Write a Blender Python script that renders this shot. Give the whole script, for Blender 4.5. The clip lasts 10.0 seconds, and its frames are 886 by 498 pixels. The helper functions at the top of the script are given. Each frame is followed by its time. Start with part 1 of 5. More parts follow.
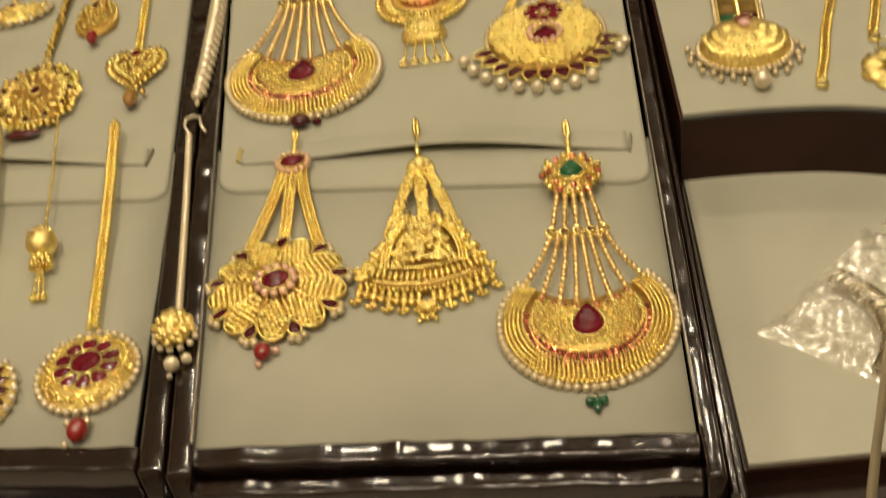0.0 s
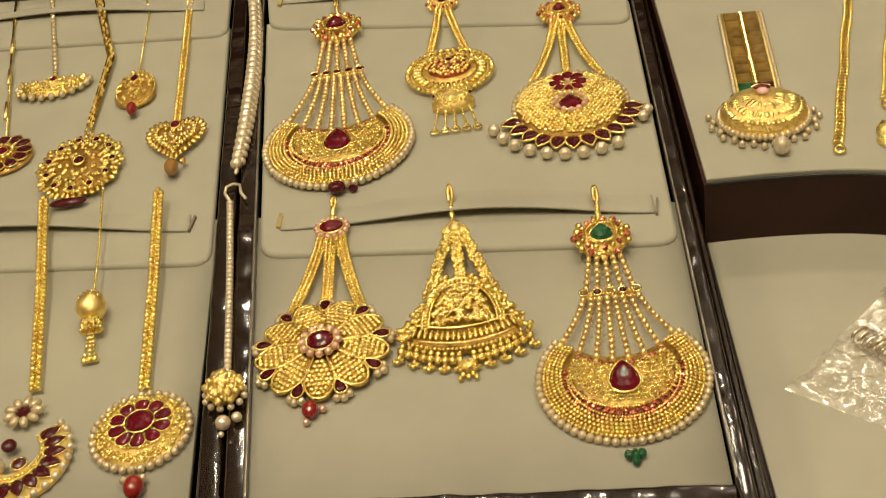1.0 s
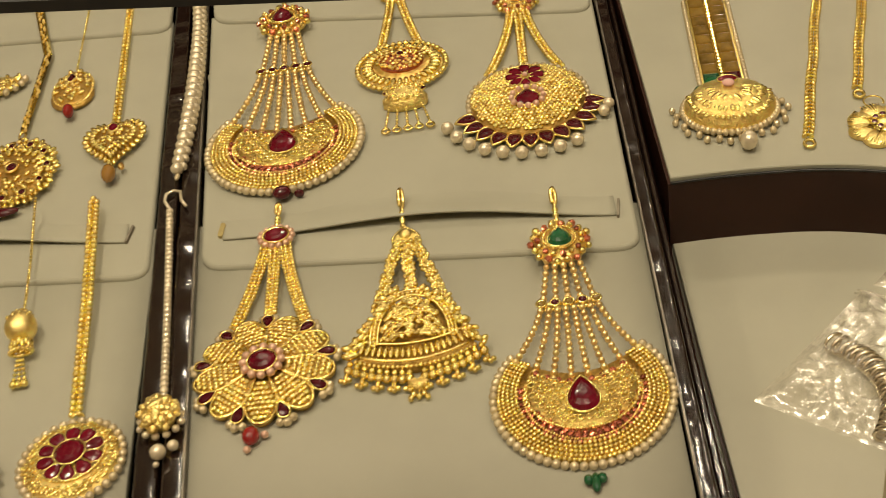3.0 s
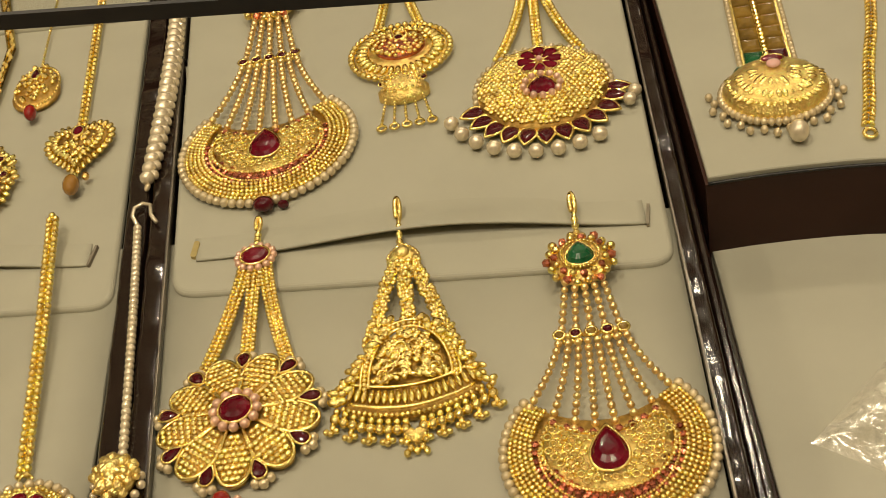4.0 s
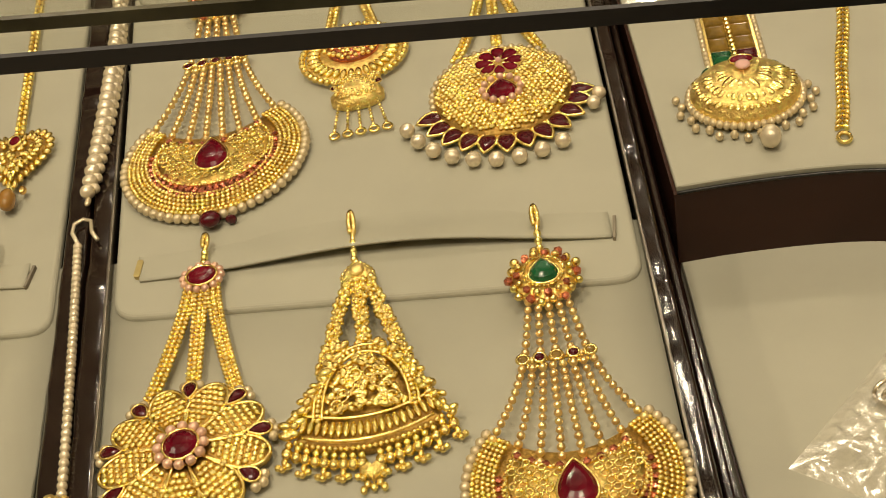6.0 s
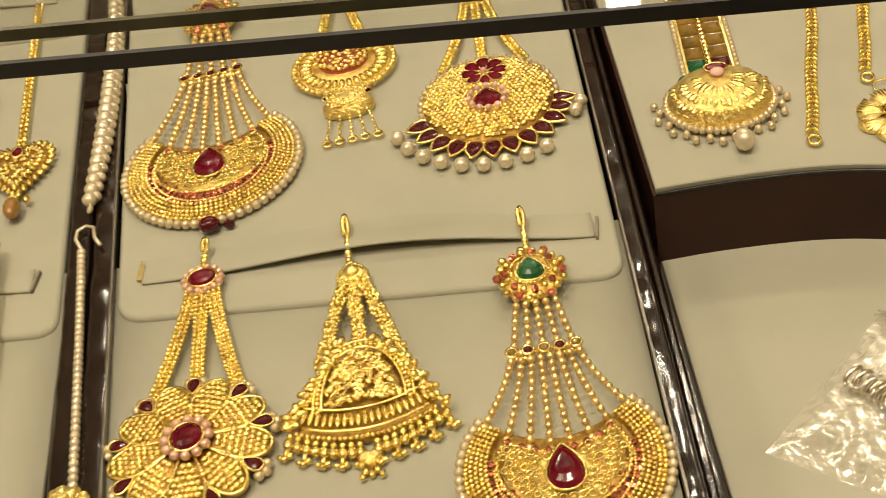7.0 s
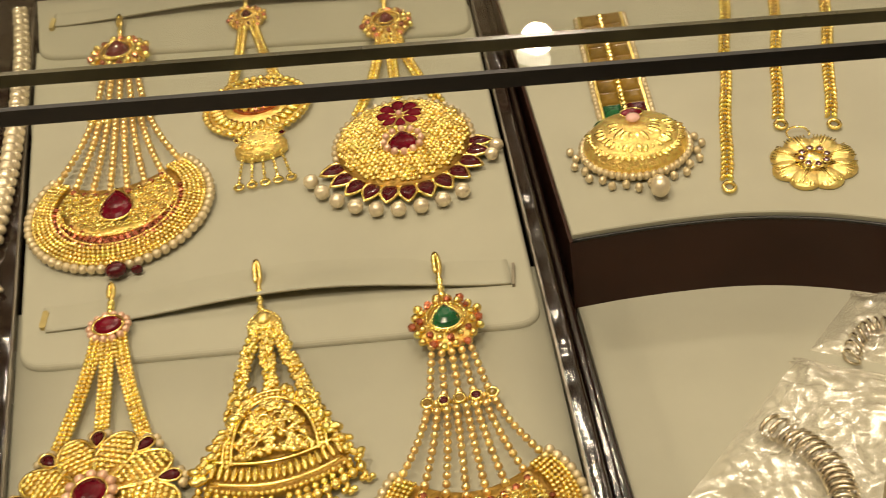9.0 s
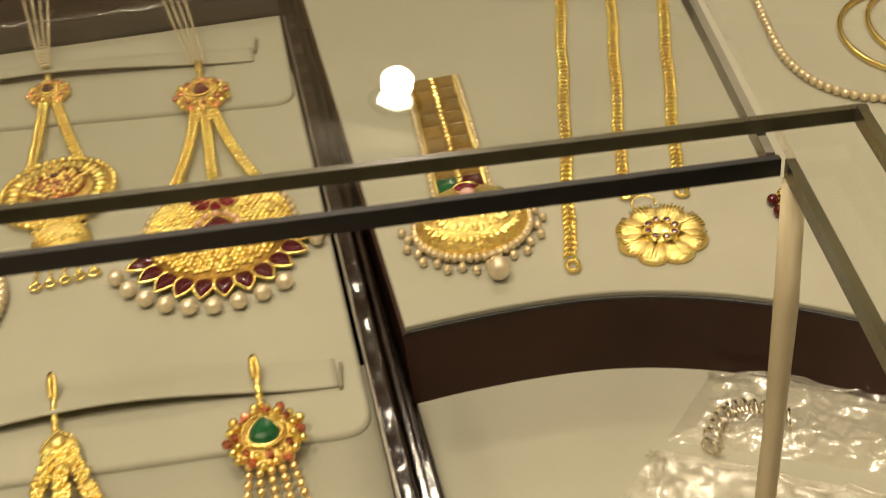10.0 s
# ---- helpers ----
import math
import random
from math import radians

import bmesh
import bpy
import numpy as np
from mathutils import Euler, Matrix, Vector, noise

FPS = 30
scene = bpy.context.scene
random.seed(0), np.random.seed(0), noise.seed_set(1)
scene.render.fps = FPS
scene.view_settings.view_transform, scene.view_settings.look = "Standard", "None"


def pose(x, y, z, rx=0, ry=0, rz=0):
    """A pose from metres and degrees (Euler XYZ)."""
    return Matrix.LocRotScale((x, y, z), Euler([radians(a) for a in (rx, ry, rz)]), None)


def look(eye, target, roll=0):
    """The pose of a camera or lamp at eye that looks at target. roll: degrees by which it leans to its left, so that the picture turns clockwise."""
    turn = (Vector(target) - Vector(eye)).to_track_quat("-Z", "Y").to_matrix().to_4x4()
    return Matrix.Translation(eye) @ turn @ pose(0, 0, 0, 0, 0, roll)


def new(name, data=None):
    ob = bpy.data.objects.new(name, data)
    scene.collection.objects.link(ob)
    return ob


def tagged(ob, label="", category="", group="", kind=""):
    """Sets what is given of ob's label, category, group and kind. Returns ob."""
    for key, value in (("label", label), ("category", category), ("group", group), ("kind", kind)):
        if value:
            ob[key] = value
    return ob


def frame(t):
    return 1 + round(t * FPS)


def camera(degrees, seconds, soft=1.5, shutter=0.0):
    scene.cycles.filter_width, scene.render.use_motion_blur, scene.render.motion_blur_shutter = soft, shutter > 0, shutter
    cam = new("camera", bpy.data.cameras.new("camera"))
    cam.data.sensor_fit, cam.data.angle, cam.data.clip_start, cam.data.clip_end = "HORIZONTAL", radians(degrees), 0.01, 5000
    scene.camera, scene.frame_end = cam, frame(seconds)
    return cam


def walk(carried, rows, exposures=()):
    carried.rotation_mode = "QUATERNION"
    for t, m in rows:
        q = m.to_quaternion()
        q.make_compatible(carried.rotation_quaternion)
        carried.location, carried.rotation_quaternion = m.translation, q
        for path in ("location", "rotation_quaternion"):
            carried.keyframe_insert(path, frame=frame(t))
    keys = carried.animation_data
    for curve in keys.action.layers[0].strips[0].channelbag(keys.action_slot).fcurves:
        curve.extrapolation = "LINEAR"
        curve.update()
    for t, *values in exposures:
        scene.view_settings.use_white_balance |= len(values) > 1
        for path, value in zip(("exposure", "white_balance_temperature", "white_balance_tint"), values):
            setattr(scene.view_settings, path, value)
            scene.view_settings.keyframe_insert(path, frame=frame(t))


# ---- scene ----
cam = camera(36.94, 10.0, soft=0.9, shutter=0.5)
PATH = [
    (0, (0.1756, -0.2882, 0.3260), (-0.1733, 1.1860, -0.9798), -9.81),
    (0.5, (0.1703, -0.3033, 0.3288), (-0.1627, 1.1715, -0.7732), -9.78),
    (1, (0.1633, -0.3058, 0.3404), (-0.1662, 1.1819, -0.8525), -9.68),
    (1.5, (0.1615, -0.3084, 0.3445), (-0.1860, 1.2001, -0.8998), -10.49),
    (2, (0.1611, -0.3124, 0.3456), (-0.1704, 1.1507, -0.8521), -10.80),
    (2.5, (0.1631, -0.3039, 0.3471), (-0.1491, 1.2002, -0.9325), -9.75),
    (3, (0.1709, -0.2743, 0.3297), (-0.1410, 1.2307, -0.9213), -10.35),
    (3.2, (0.1742, -0.2624, 0.3248), (-0.1470, 1.2278, -0.9263), -10.50),
    (4.3, (0.1716, -0.1897, 0.2919), (-0.2102, 1.2616, -1.0366), -14.42),
    (4.5, (0.1701, -0.1830, 0.2897), (-0.2021, 1.2521, -1.0557), -14.51),
    (5, (0.1728, -0.1811, 0.2861), (-0.1818, 1.2602, -1.0545), -14.00),
    (5.5, (0.1727, -0.1806, 0.2907), (-0.1775, 1.2631, -1.0484), -13.72),
    (6.8, (0.1735, -0.1927, 0.2982), (-0.1208, 1.2797, -1.0230), -13.01),
    (7, (0.1721, -0.1999, 0.3031), (-0.1241, 1.2737, -1.0163), -13.02),
    (7.5, (0.1620, -0.2119, 0.3099), (-0.1576, 1.2799, -0.9834), -12.86),
    (8, (0.1654, -0.2057, 0.3125), (-0.1277, 1.2711, -1.0039), -12.40),
    (8.5, (0.1717, -0.1984, 0.3063), (-0.0526, 1.3100, -0.9877), -11.04),
    (9, (0.1715, -0.1912, 0.3016), (0.0072, 1.3184, -1.0000), -9.54),
    (9.5, (0.1838, -0.1757, 0.2966), (0.1065, 1.3470, -0.9978), -8.20),
    (10, (0.1878, -0.1484, 0.2851), (0.2166, 1.3897, -0.9930), -7.48),
]
walk(cam, [(t, look(eye, target, roll)) for t, eye, target, roll in PATH], [(0, -0.32), (0.5, -0.26), (2.5, -0.34), (5.7, -0.26), (6.8, -0.04), (10, -0.10)])

# ---- world, lights, exposure ----
world = bpy.data.worlds.new("shop_air")
world.use_nodes = True
world.node_tree.nodes["Background"].inputs[0].default_value = (1.0, 0.86, 0.66, 1)
world.node_tree.nodes["Background"].inputs[1].default_value = 0.02
scene.world = world


def area_lamp(name, eye, target, size, power, colour):
    data = bpy.data.lights.new(name, "AREA")
    data.shape, data.size, data.energy, data.color = "DISK", size, power, colour
    ob = new(name, data)
    ob.matrix_world = look(eye, target)
    return ob


WARM = (1.0, 0.825, 0.615)
# spot, lamp size, power: a small spot far back, broad lamps over the counter, two further off added only as ambient
# fill
LAMPS = [(0.55, 2.46, 0.075, 4.1), (-0.28, -0.02, 0.18, 13.2), (0.42, -0.02, 0.18, 9.3), (-0.50, 1.55, 0.18, 4.8), (0.15, 1.50, 0.18, 4.2), (0.80, 1.55, 0.18, 3.8), (0.04, -0.62, 0.18, 10.0), (-1.2, -0.5, 0.18, 7.8), (1.3, -0.6, 0.18, 5.2)]
for lx, ly, size, power in LAMPS:
    area_lamp("ceiling_lamp_light", (lx, ly, 1.72), (lx * 0.6, ly * 0.6, 0), size, power, WARM)


# ---- materials ----
def mat(name, colour, rough=0.5, metal=0.0, coat=0.0, spec=0.5, noise_scale=0.0, noise_amt=0.0, bump=0.0, bump_scale=800.0, bump_dist=0.0005, rnd=0.0):
    m = bpy.data.materials.new(name)
    m.use_nodes = True
    nt = m.node_tree
    b = nt.nodes["Principled BSDF"]
    b.inputs["Roughness"].default_value = rough
    b.inputs["Metallic"].default_value = metal
    b.inputs["Coat Weight"].default_value = coat
    b.inputs["Coat Roughness"].default_value = 0.16
    b.inputs["Specular IOR Level"].default_value = spec
    b.inputs["Base Color"].default_value = (*colour, 1)
    geo = nt.nodes.new("ShaderNodeNewGeometry")
    tc = nt.nodes.new("ShaderNodeTexCoord")
    if noise_amt or rnd:
        hsv = nt.nodes.new("ShaderNodeHueSaturation")
        hsv.inputs["Color"].default_value = (*colour, 1)
        acc = None
        if noise_amt:
            n = nt.nodes.new("ShaderNodeTexNoise")
            n.inputs["Scale"].default_value = noise_scale
            n.inputs["Detail"].default_value = 6
            nt.links.new(tc.outputs["Object"], n.inputs["Vector"])
            r = nt.nodes.new("ShaderNodeMapRange")
            r.inputs["From Min"].default_value, r.inputs["From Max"].default_value = 0.3, 0.7
            r.inputs["To Min"].default_value, r.inputs["To Max"].default_value = 1 - noise_amt, 1 + noise_amt
            nt.links.new(n.outputs["Fac"], r.inputs["Value"])
            acc = r.outputs["Result"]
        if rnd:
            r2 = nt.nodes.new("ShaderNodeMapRange")
            r2.inputs["To Min"].default_value, r2.inputs["To Max"].default_value = 1 - rnd, 1 + rnd
            nt.links.new(geo.outputs["Random Per Island"], r2.inputs["Value"])
            if acc:
                mu = nt.nodes.new("ShaderNodeMath")
                mu.operation = "MULTIPLY"
                nt.links.new(acc, mu.inputs[0])
                nt.links.new(r2.outputs["Result"], mu.inputs[1])
                acc = mu.outputs[0]
            else:
                acc = r2.outputs["Result"]
        nt.links.new(acc, hsv.inputs["Value"])
        nt.links.new(hsv.outputs["Color"], b.inputs["Base Color"])
    if bump:
        n2 = nt.nodes.new("ShaderNodeTexNoise")
        n2.inputs["Scale"].default_value, n2.inputs["Detail"].default_value = bump_scale, 4
        nt.links.new(tc.outputs["Object"], n2.inputs["Vector"])
        bp = nt.nodes.new("ShaderNodeBump")
        bp.inputs["Strength"].default_value, bp.inputs["Distance"].default_value = bump, bump_dist
        nt.links.new(n2.outputs["Fac"], bp.inputs["Height"])
        nt.links.new(bp.outputs["Normal"], b.inputs["Normal"])
    return m


GOLD = mat("polished_gold", (1.0, 0.785, 0.27), 0.22, 1.0, noise_scale=300, noise_amt=0.10, rnd=0.12)
GOLD_FINE = mat("filigree_gold", (1.0, 0.74, 0.25), 0.30, 1.0, noise_scale=500, noise_amt=0.2, rnd=0.15, bump=0.8, bump_scale=1000, bump_dist=0.0010)
GOLD_DEEP = mat("antique_gold", (0.95, 0.58, 0.20), 0.26, 1.0, noise_scale=500, noise_amt=0.25, rnd=0.25, bump=0.5, bump_scale=1200, bump_dist=0.0006)
GOLD_MATT = mat("matt_yellow_gold", (1.0, 0.78, 0.30), 0.34, 1.0, noise_scale=400, noise_amt=0.15, bump=0.5, bump_scale=1500, bump_dist=0.0006)
# shade in gaps between granules and in pierced work is put into this colour
GOLD_BASE = mat("gap_shade_gold", (0.56, 0.36, 0.095), 0.42, 1.0, noise_scale=500, noise_amt=0.25, bump=0.6, bump_scale=1300, bump_dist=0.0008)
COPPER = mat("coppery_red_stone", (0.55, 0.17, 0.09), 0.20, 0.75, coat=0.3, noise_scale=300, noise_amt=0.3, rnd=0.5)
GOLD_SOFT = mat("frosted_gold_bead", (1.0, 0.74, 0.34), 0.36, 1.0, noise_scale=400, noise_amt=0.1, rnd=0.1)
PEARL = mat("cream_pearl", (0.66, 0.55, 0.34), 0.26, 0.5, coat=0.5, spec=0.9, noise_scale=200, noise_amt=0.10)
PEARL_W = mat("white_pearl", (0.76, 0.66, 0.47), 0.25, 0.5, coat=0.7, spec=1.0, noise_scale=200, noise_amt=0.08)
PEARL_P = mat("pinkish_pearl", (0.72, 0.45, 0.32), 0.28, 0.45, coat=0.5, spec=0.9)
RUBY = mat("ruby_red_stone", (0.115, 0.002, 0.010), 0.16, 0.0, coat=0.15, spec=0.4, noise_scale=150, noise_amt=0.4)
RUBY_D = mat("dark_red_stone", (0.055, 0.002, 0.005), 0.16, 0.0, coat=0.2, spec=0.45, rnd=0.3)
CORAL = mat("coral_red_bead", (0.25, 0.010, 0.008), 0.15, 0.0, coat=0.6)
GREEN = mat("emerald_green_stone", (0.006, 0.080, 0.026), 0.12, 0.0, coat=0.6, noise_scale=150, noise_amt=0.3)
AMBER = mat("amber_bead", (0.30, 0.15, 0.03), 0.12, 0.0, coat=0.7)
OLIVE = mat("olive_glass_stone", (0.20, 0.12, 0.02), 0.12, 0.0, coat=0.6, noise_scale=120, noise_amt=0.4)
BLUSH = mat("pale_pink_stone", (0.70, 0.42, 0.36), 0.1, 0.0, coat=0.6)
CARD = mat("cream_leatherette", (0.385, 0.372, 0.292), 0.60, 0.0, spec=0.15, noise_scale=25, noise_amt=0.045, bump=0.15, bump_scale=2600, bump_dist=0.0002)
LACQUER = mat("black_brown_lacquer", (0.012, 0.006, 0.0045), 0.10, 0.0, coat=0.5, spec=0.6, noise_scale=40, noise_amt=0.3, bump=0.15, bump_scale=160, bump_dist=0.0010)
RISER = mat("dark_brown_gloss_board", (0.034, 0.013, 0.008), 0.28, 0.0, coat=0.06, spec=0.18, noise_scale=20, noise_amt=0.3, bump=0.05, bump_scale=60, bump_dist=0.001)
SILVER = mat("brushed_metal_lip", (0.26, 0.23, 0.19), 0.35, 1.0, noise_scale=60, noise_amt=0.3)
SLOT = mat("slot_shade", (0.22, 0.19, 0.14), 0.8, noise_scale=100, noise_amt=0.2)
TAB = mat("yellow_slot_tab", (0.42, 0.33, 0.12), 0.5, noise_scale=100, noise_amt=0.2)
GASKET = mat("black_gasket", (0.008, 0.008, 0.007), 0.4, 0.0)
EDGE = mat("brown_green_glass_edge", (0.060, 0.056, 0.030), 0.22, 0.0, coat=0.3, noise_scale=45, noise_amt=0.5)
SEAM = mat("grey_sealed_joint", (0.16, 0.15, 0.12), 0.3, noise_scale=60, noise_amt=0.2)
SEALANT = mat("cream_sealant_post", (0.58, 0.51, 0.33), 0.35, 0.0, coat=0.2, noise_scale=60, noise_amt=0.1, bump=0.2, bump_scale=200, bump_dist=0.0008)
# unseen room surfaces, made pale to bounce more light onto the gold
FLOOR = mat("bounce_floor", (0.68, 0.62, 0.52), 0.4, noise_scale=6, noise_amt=0.15)
CEIL = mat("bounce_ceiling", (0.84, 0.80, 0.71), 0.8, noise_scale=2, noise_amt=0.05)
WALL = mat("bounce_wall", (0.68, 0.62, 0.50), 0.8, noise_scale=2, noise_amt=0.1)
DARKWOOD = mat("dark_veneer", (0.06, 0.03, 0.018), 0.3, 0.0, coat=0.3, noise_scale=8, noise_amt=0.3)
STEEL_COIL = mat("pale_silver_gilt_coil", (0.78, 0.70, 0.54), 0.22, 1.0, noise_scale=300, noise_amt=0.2)


def glass_mat(name, tint):
    """Clear sheet glass: light passes straight through, gloss grows towards grazing view."""
    m = bpy.data.materials.new(name)
    m.use_nodes = True
    nt = m.node_tree
    clear, gloss = nt.nodes.new("ShaderNodeBsdfTransparent"), nt.nodes.new("ShaderNodeBsdfGlossy")
    clear.inputs[0].default_value = (*tint, 1)
    gloss.inputs["Roughness"].default_value = 0.0
    facing, power, amount, mix = nt.nodes.new("ShaderNodeLayerWeight"), nt.nodes.new("ShaderNodeMath"), nt.nodes.new("ShaderNodeMath"), nt.nodes.new("ShaderNodeMixShader")
    facing.inputs[0].default_value = 0.5
    power.operation, amount.operation = "POWER", "MULTIPLY_ADD"
    power.inputs[1].default_value = 5.0
    amount.inputs[1].default_value, amount.inputs[2].default_value = 0.95, 0.043
    nt.links.new(facing.outputs["Facing"], power.inputs[0])
    nt.links.new(power.outputs[0], amount.inputs[0])
    nt.links.new(amount.outputs[0], mix.inputs[0])
    nt.links.new(clear.outputs[0], mix.inputs[1])
    nt.links.new(gloss.outputs[0], mix.inputs[2])
    nt.links.new(mix.outputs[0], nt.nodes["Material Output"].inputs["Surface"])
    return m


GLASS = glass_mat("green_tinged_float_glass", (0.993, 0.998, 0.988))
PLASTIC = bpy.data.materials.new("clear_plastic_film")
PLASTIC.use_nodes = True
_nt = PLASTIC.node_tree
_out = _nt.nodes["Material Output"]
_tr = _nt.nodes.new("ShaderNodeBsdfTransparent")
_tr.inputs[0].default_value = (0.95, 0.94, 0.91, 1)
_gl = _nt.nodes.new("ShaderNodeBsdfGlossy")
_gl.inputs["Color"].default_value = (1.0, 0.98, 0.94, 1)
_gl.inputs["Roughness"].default_value = 0.16
_lw = _nt.nodes.new("ShaderNodeLayerWeight")
_lw.inputs[0].default_value = 0.5
_pw = _nt.nodes.new("ShaderNodeMath")
_pw.operation = "POWER"
_pw.inputs[1].default_value = 3.0
_fr = _nt.nodes.new("ShaderNodeMath")
_fr.operation = "MULTIPLY_ADD"
_fr.inputs[1].default_value, _fr.inputs[2].default_value = 0.5, 0.13
_nt.links.new(_lw.outputs["Facing"], _pw.inputs[0])
_nt.links.new(_pw.outputs[0], _fr.inputs[0])
_mx = _nt.nodes.new("ShaderNodeMixShader")
_nt.links.new(_fr.outputs[0], _mx.inputs[0])
_nt.links.new(_tr.outputs[0], _mx.inputs[1])
_nt.links.new(_gl.outputs[0], _mx.inputs[2])
_df = _nt.nodes.new("ShaderNodeBsdfDiffuse")
_df.inputs[0].default_value = (0.75, 0.72, 0.64, 1)
_mx2 = _nt.nodes.new("ShaderNodeMixShader")
_mx2.inputs[0].default_value = 0.10
_nt.links.new(_mx.outputs[0], _mx2.inputs[1])
_nt.links.new(_df.outputs[0], _mx2.inputs[2])
_nt.links.new(_mx2.outputs[0], _out.inputs["Surface"])
LAMP_GLOW = bpy.data.materials.new("lamp_glow")
LAMP_GLOW.use_nodes = True
LAMP_GLOW.node_tree.nodes["Principled BSDF"].inputs["Emission Color"].default_value = (1.0, 0.88, 0.68, 1)
LAMP_GLOW.node_tree.nodes["Principled BSDF"].inputs["Emission Strength"].default_value = 14


# ---- mesh helpers ----
def _ico(sub):
    bm = bmesh.new()
    bmesh.ops.create_icosphere(bm, subdivisions=sub, radius=1)
    v = np.array([q.co[:] for q in bm.verts])
    f = [[q.index for q in p.verts] for p in bm.faces]
    bm.free()
    return v, f


GRAIN, BEAD, BALL = _ico(1), _ico(2), _ico(3)


def turned(v, rz):
    c, s = math.cos(rz), math.sin(rz)
    return np.stack([v[:, 0] * c - v[:, 1] * s, v[:, 0] * s + v[:, 1] * c, v[:, 2]], 1)


class Geo:
    """Gathers vertices and faces of one part."""

    def __init__(self, smooth=True):
        self.v, self.f, self.n, self.smooth = [], [], 0, smooth

    def put(self, v, f):
        v = np.asarray(v, float)
        self.v.append(v)
        self.f += [[i + self.n for i in p] for p in f]
        self.n += len(v)
        return self

    def bead(self, x, y, z, r, sx=1.0, sy=1.0, sz=1.0, rz=0.0, kind=BEAD):
        v = kind[0] * (r * sx, r * sy, r * sz)
        return self.put(turned(v, rz) + (x, y, z), kind[1])

    def tube(self, pts, r, seg=6, closed=False):
        p = np.asarray(pts, float)
        n = len(p)
        t = (np.roll(p, -1, 0) - np.roll(p, 1, 0)) if closed else np.gradient(p, axis=0)
        t /= np.linalg.norm(t, axis=1)[:, None] + 1e-12
        a = np.cross(t, (0.03, 0.05, 1.0))
        a /= np.linalg.norm(a, axis=1)[:, None] + 1e-12
        b = np.cross(t, a)
        ang = np.arange(seg) * 2 * math.pi / seg
        r = np.broadcast_to(r, (n,))
        v = p[:, None] + r[:, None, None] * (np.cos(ang)[None, :, None] * a[:, None] + np.sin(ang)[None, :, None] * b[:, None])
        f = []
        for i in range(n if closed else n - 1):
            j = (i + 1) % n
            for k in range(seg):
                m = (k + 1) % seg
                f.append([i * seg + k, i * seg + m, j * seg + m, j * seg + k])
        if not closed:
            f += [list(range(seg))[::-1], [(n - 1) * seg + k for k in range(seg)]]
        return self.put(v.reshape(-1, 3), f)

    def dome(self, outline, z0, z1, rings=4, flat=0.0, power=0.5):
        """A domed plate over an outline, with a rim going down to z0."""
        o = np.asarray(outline, float)
        c, n = o.mean(0), len(o)
        rows = [np.column_stack([o, np.full(n, z0)])]
        for i in range(rings):
            u = 1 - (i / rings) * (1 - flat)
            h = z0 + (z1 - z0) * (0.45 + 0.55 * (1 - u * u) ** power)
            rows.append(np.column_stack([c + (o - c) * u, np.full(n, h)]))
        v = np.concatenate(rows + [np.array([[*c, z1]])])
        f = []
        for i in range(rings):
            for k in range(n):
                m = (k + 1) % n
                f.append([i * n + k, i * n + m, (i + 1) * n + m, (i + 1) * n + k])
        f += [[rings * n + k, rings * n + (k + 1) % n, (rings + 1) * n] for k in range(n)]
        f.append(list(range(n))[::-1])
        return self.put(v, f)

    def prism(self, outline, z0, z1, bevel=0.0):
        o = np.asarray(outline, float)
        n, c = len(o), o.mean(0)
        rows = [np.column_stack([o, np.full(n, z0)]), np.column_stack([o, np.full(n, z1 - bevel)])]
        if bevel:
            e = np.roll(o, -1, 0) - np.roll(o, 1, 0)
            nrm = np.stack([e[:, 1], -e[:, 0]], 1)
            nrm /= np.linalg.norm(nrm, axis=1)[:, None] + 1e-12
            rows.append(np.column_stack([o - nrm * bevel, np.full(n, z1)]))
        k = len(rows)
        f = [[i * n + a, i * n + (a + 1) % n, (i + 1) * n + (a + 1) % n, (i + 1) * n + a] for i in range(k - 1) for a in range(n)]
        f += [[(k - 1) * n + a for a in range(n)], list(range(n))[::-1]]
        return self.put(np.concatenate(rows), f)

    def sheet(self, grid, thick):
        """A thick sheet from a grid of points."""
        g = np.asarray(grid, float)
        a, b = g.shape[:2]
        top, low = g.reshape(-1, 3), (g - (0, 0, thick)).reshape(-1, 3)
        m, f = a * b, []
        for i in range(a - 1):
            for j in range(b - 1):
                q = [i * b + j, (i + 1) * b + j, (i + 1) * b + j + 1, i * b + j + 1]
                f += [q, [m + k for k in q[::-1]]]
        rim = [i * b for i in range(a)] + [(a - 1) * b + j for j in range(1, b)] + [i * b + b - 1 for i in range(a - 2, -1, -1)] + [j for j in range(b - 2, 0, -1)]
        for k in range(len(rim)):
            p, q = rim[k], rim[(k + 1) % len(rim)]
            f.append([q, p, m + p, m + q])
        return self.put(np.concatenate([top, low]), f)

    def mesh(self, name, material):
        me = bpy.data.meshes.new(name)
        me.from_pydata(np.concatenate(self.v).tolist(), [], self.f)
        me.materials.append(material)
        if self.smooth:
            me.polygons.foreach_set("use_smooth", [True] * len(me.polygons))
        bm = bmesh.new()
        bm.from_mesh(me)
        bmesh.ops.recalc_face_normals(bm, faces=bm.faces)
        bm.to_mesh(me)
        bm.free()
        return me


def part(name, geo, material, parent, label="", at=None, kind=""):
    me = geo.mesh(name, material) if isinstance(geo, Geo) else geo
    ob = new(name, me)
    ob.parent = parent
    if at is not None:
        ob.matrix_basis = at
    return tagged(ob, label=label, kind=kind or ("stuff" if name in FINE else ""))


FINE = {"granulation", "bead_ring", "bead_band", "stone_band", "bead_row", "relief", "fluting", "side_scroll", "strand", "chain_strap", "cord", "chain_link", "wire"}


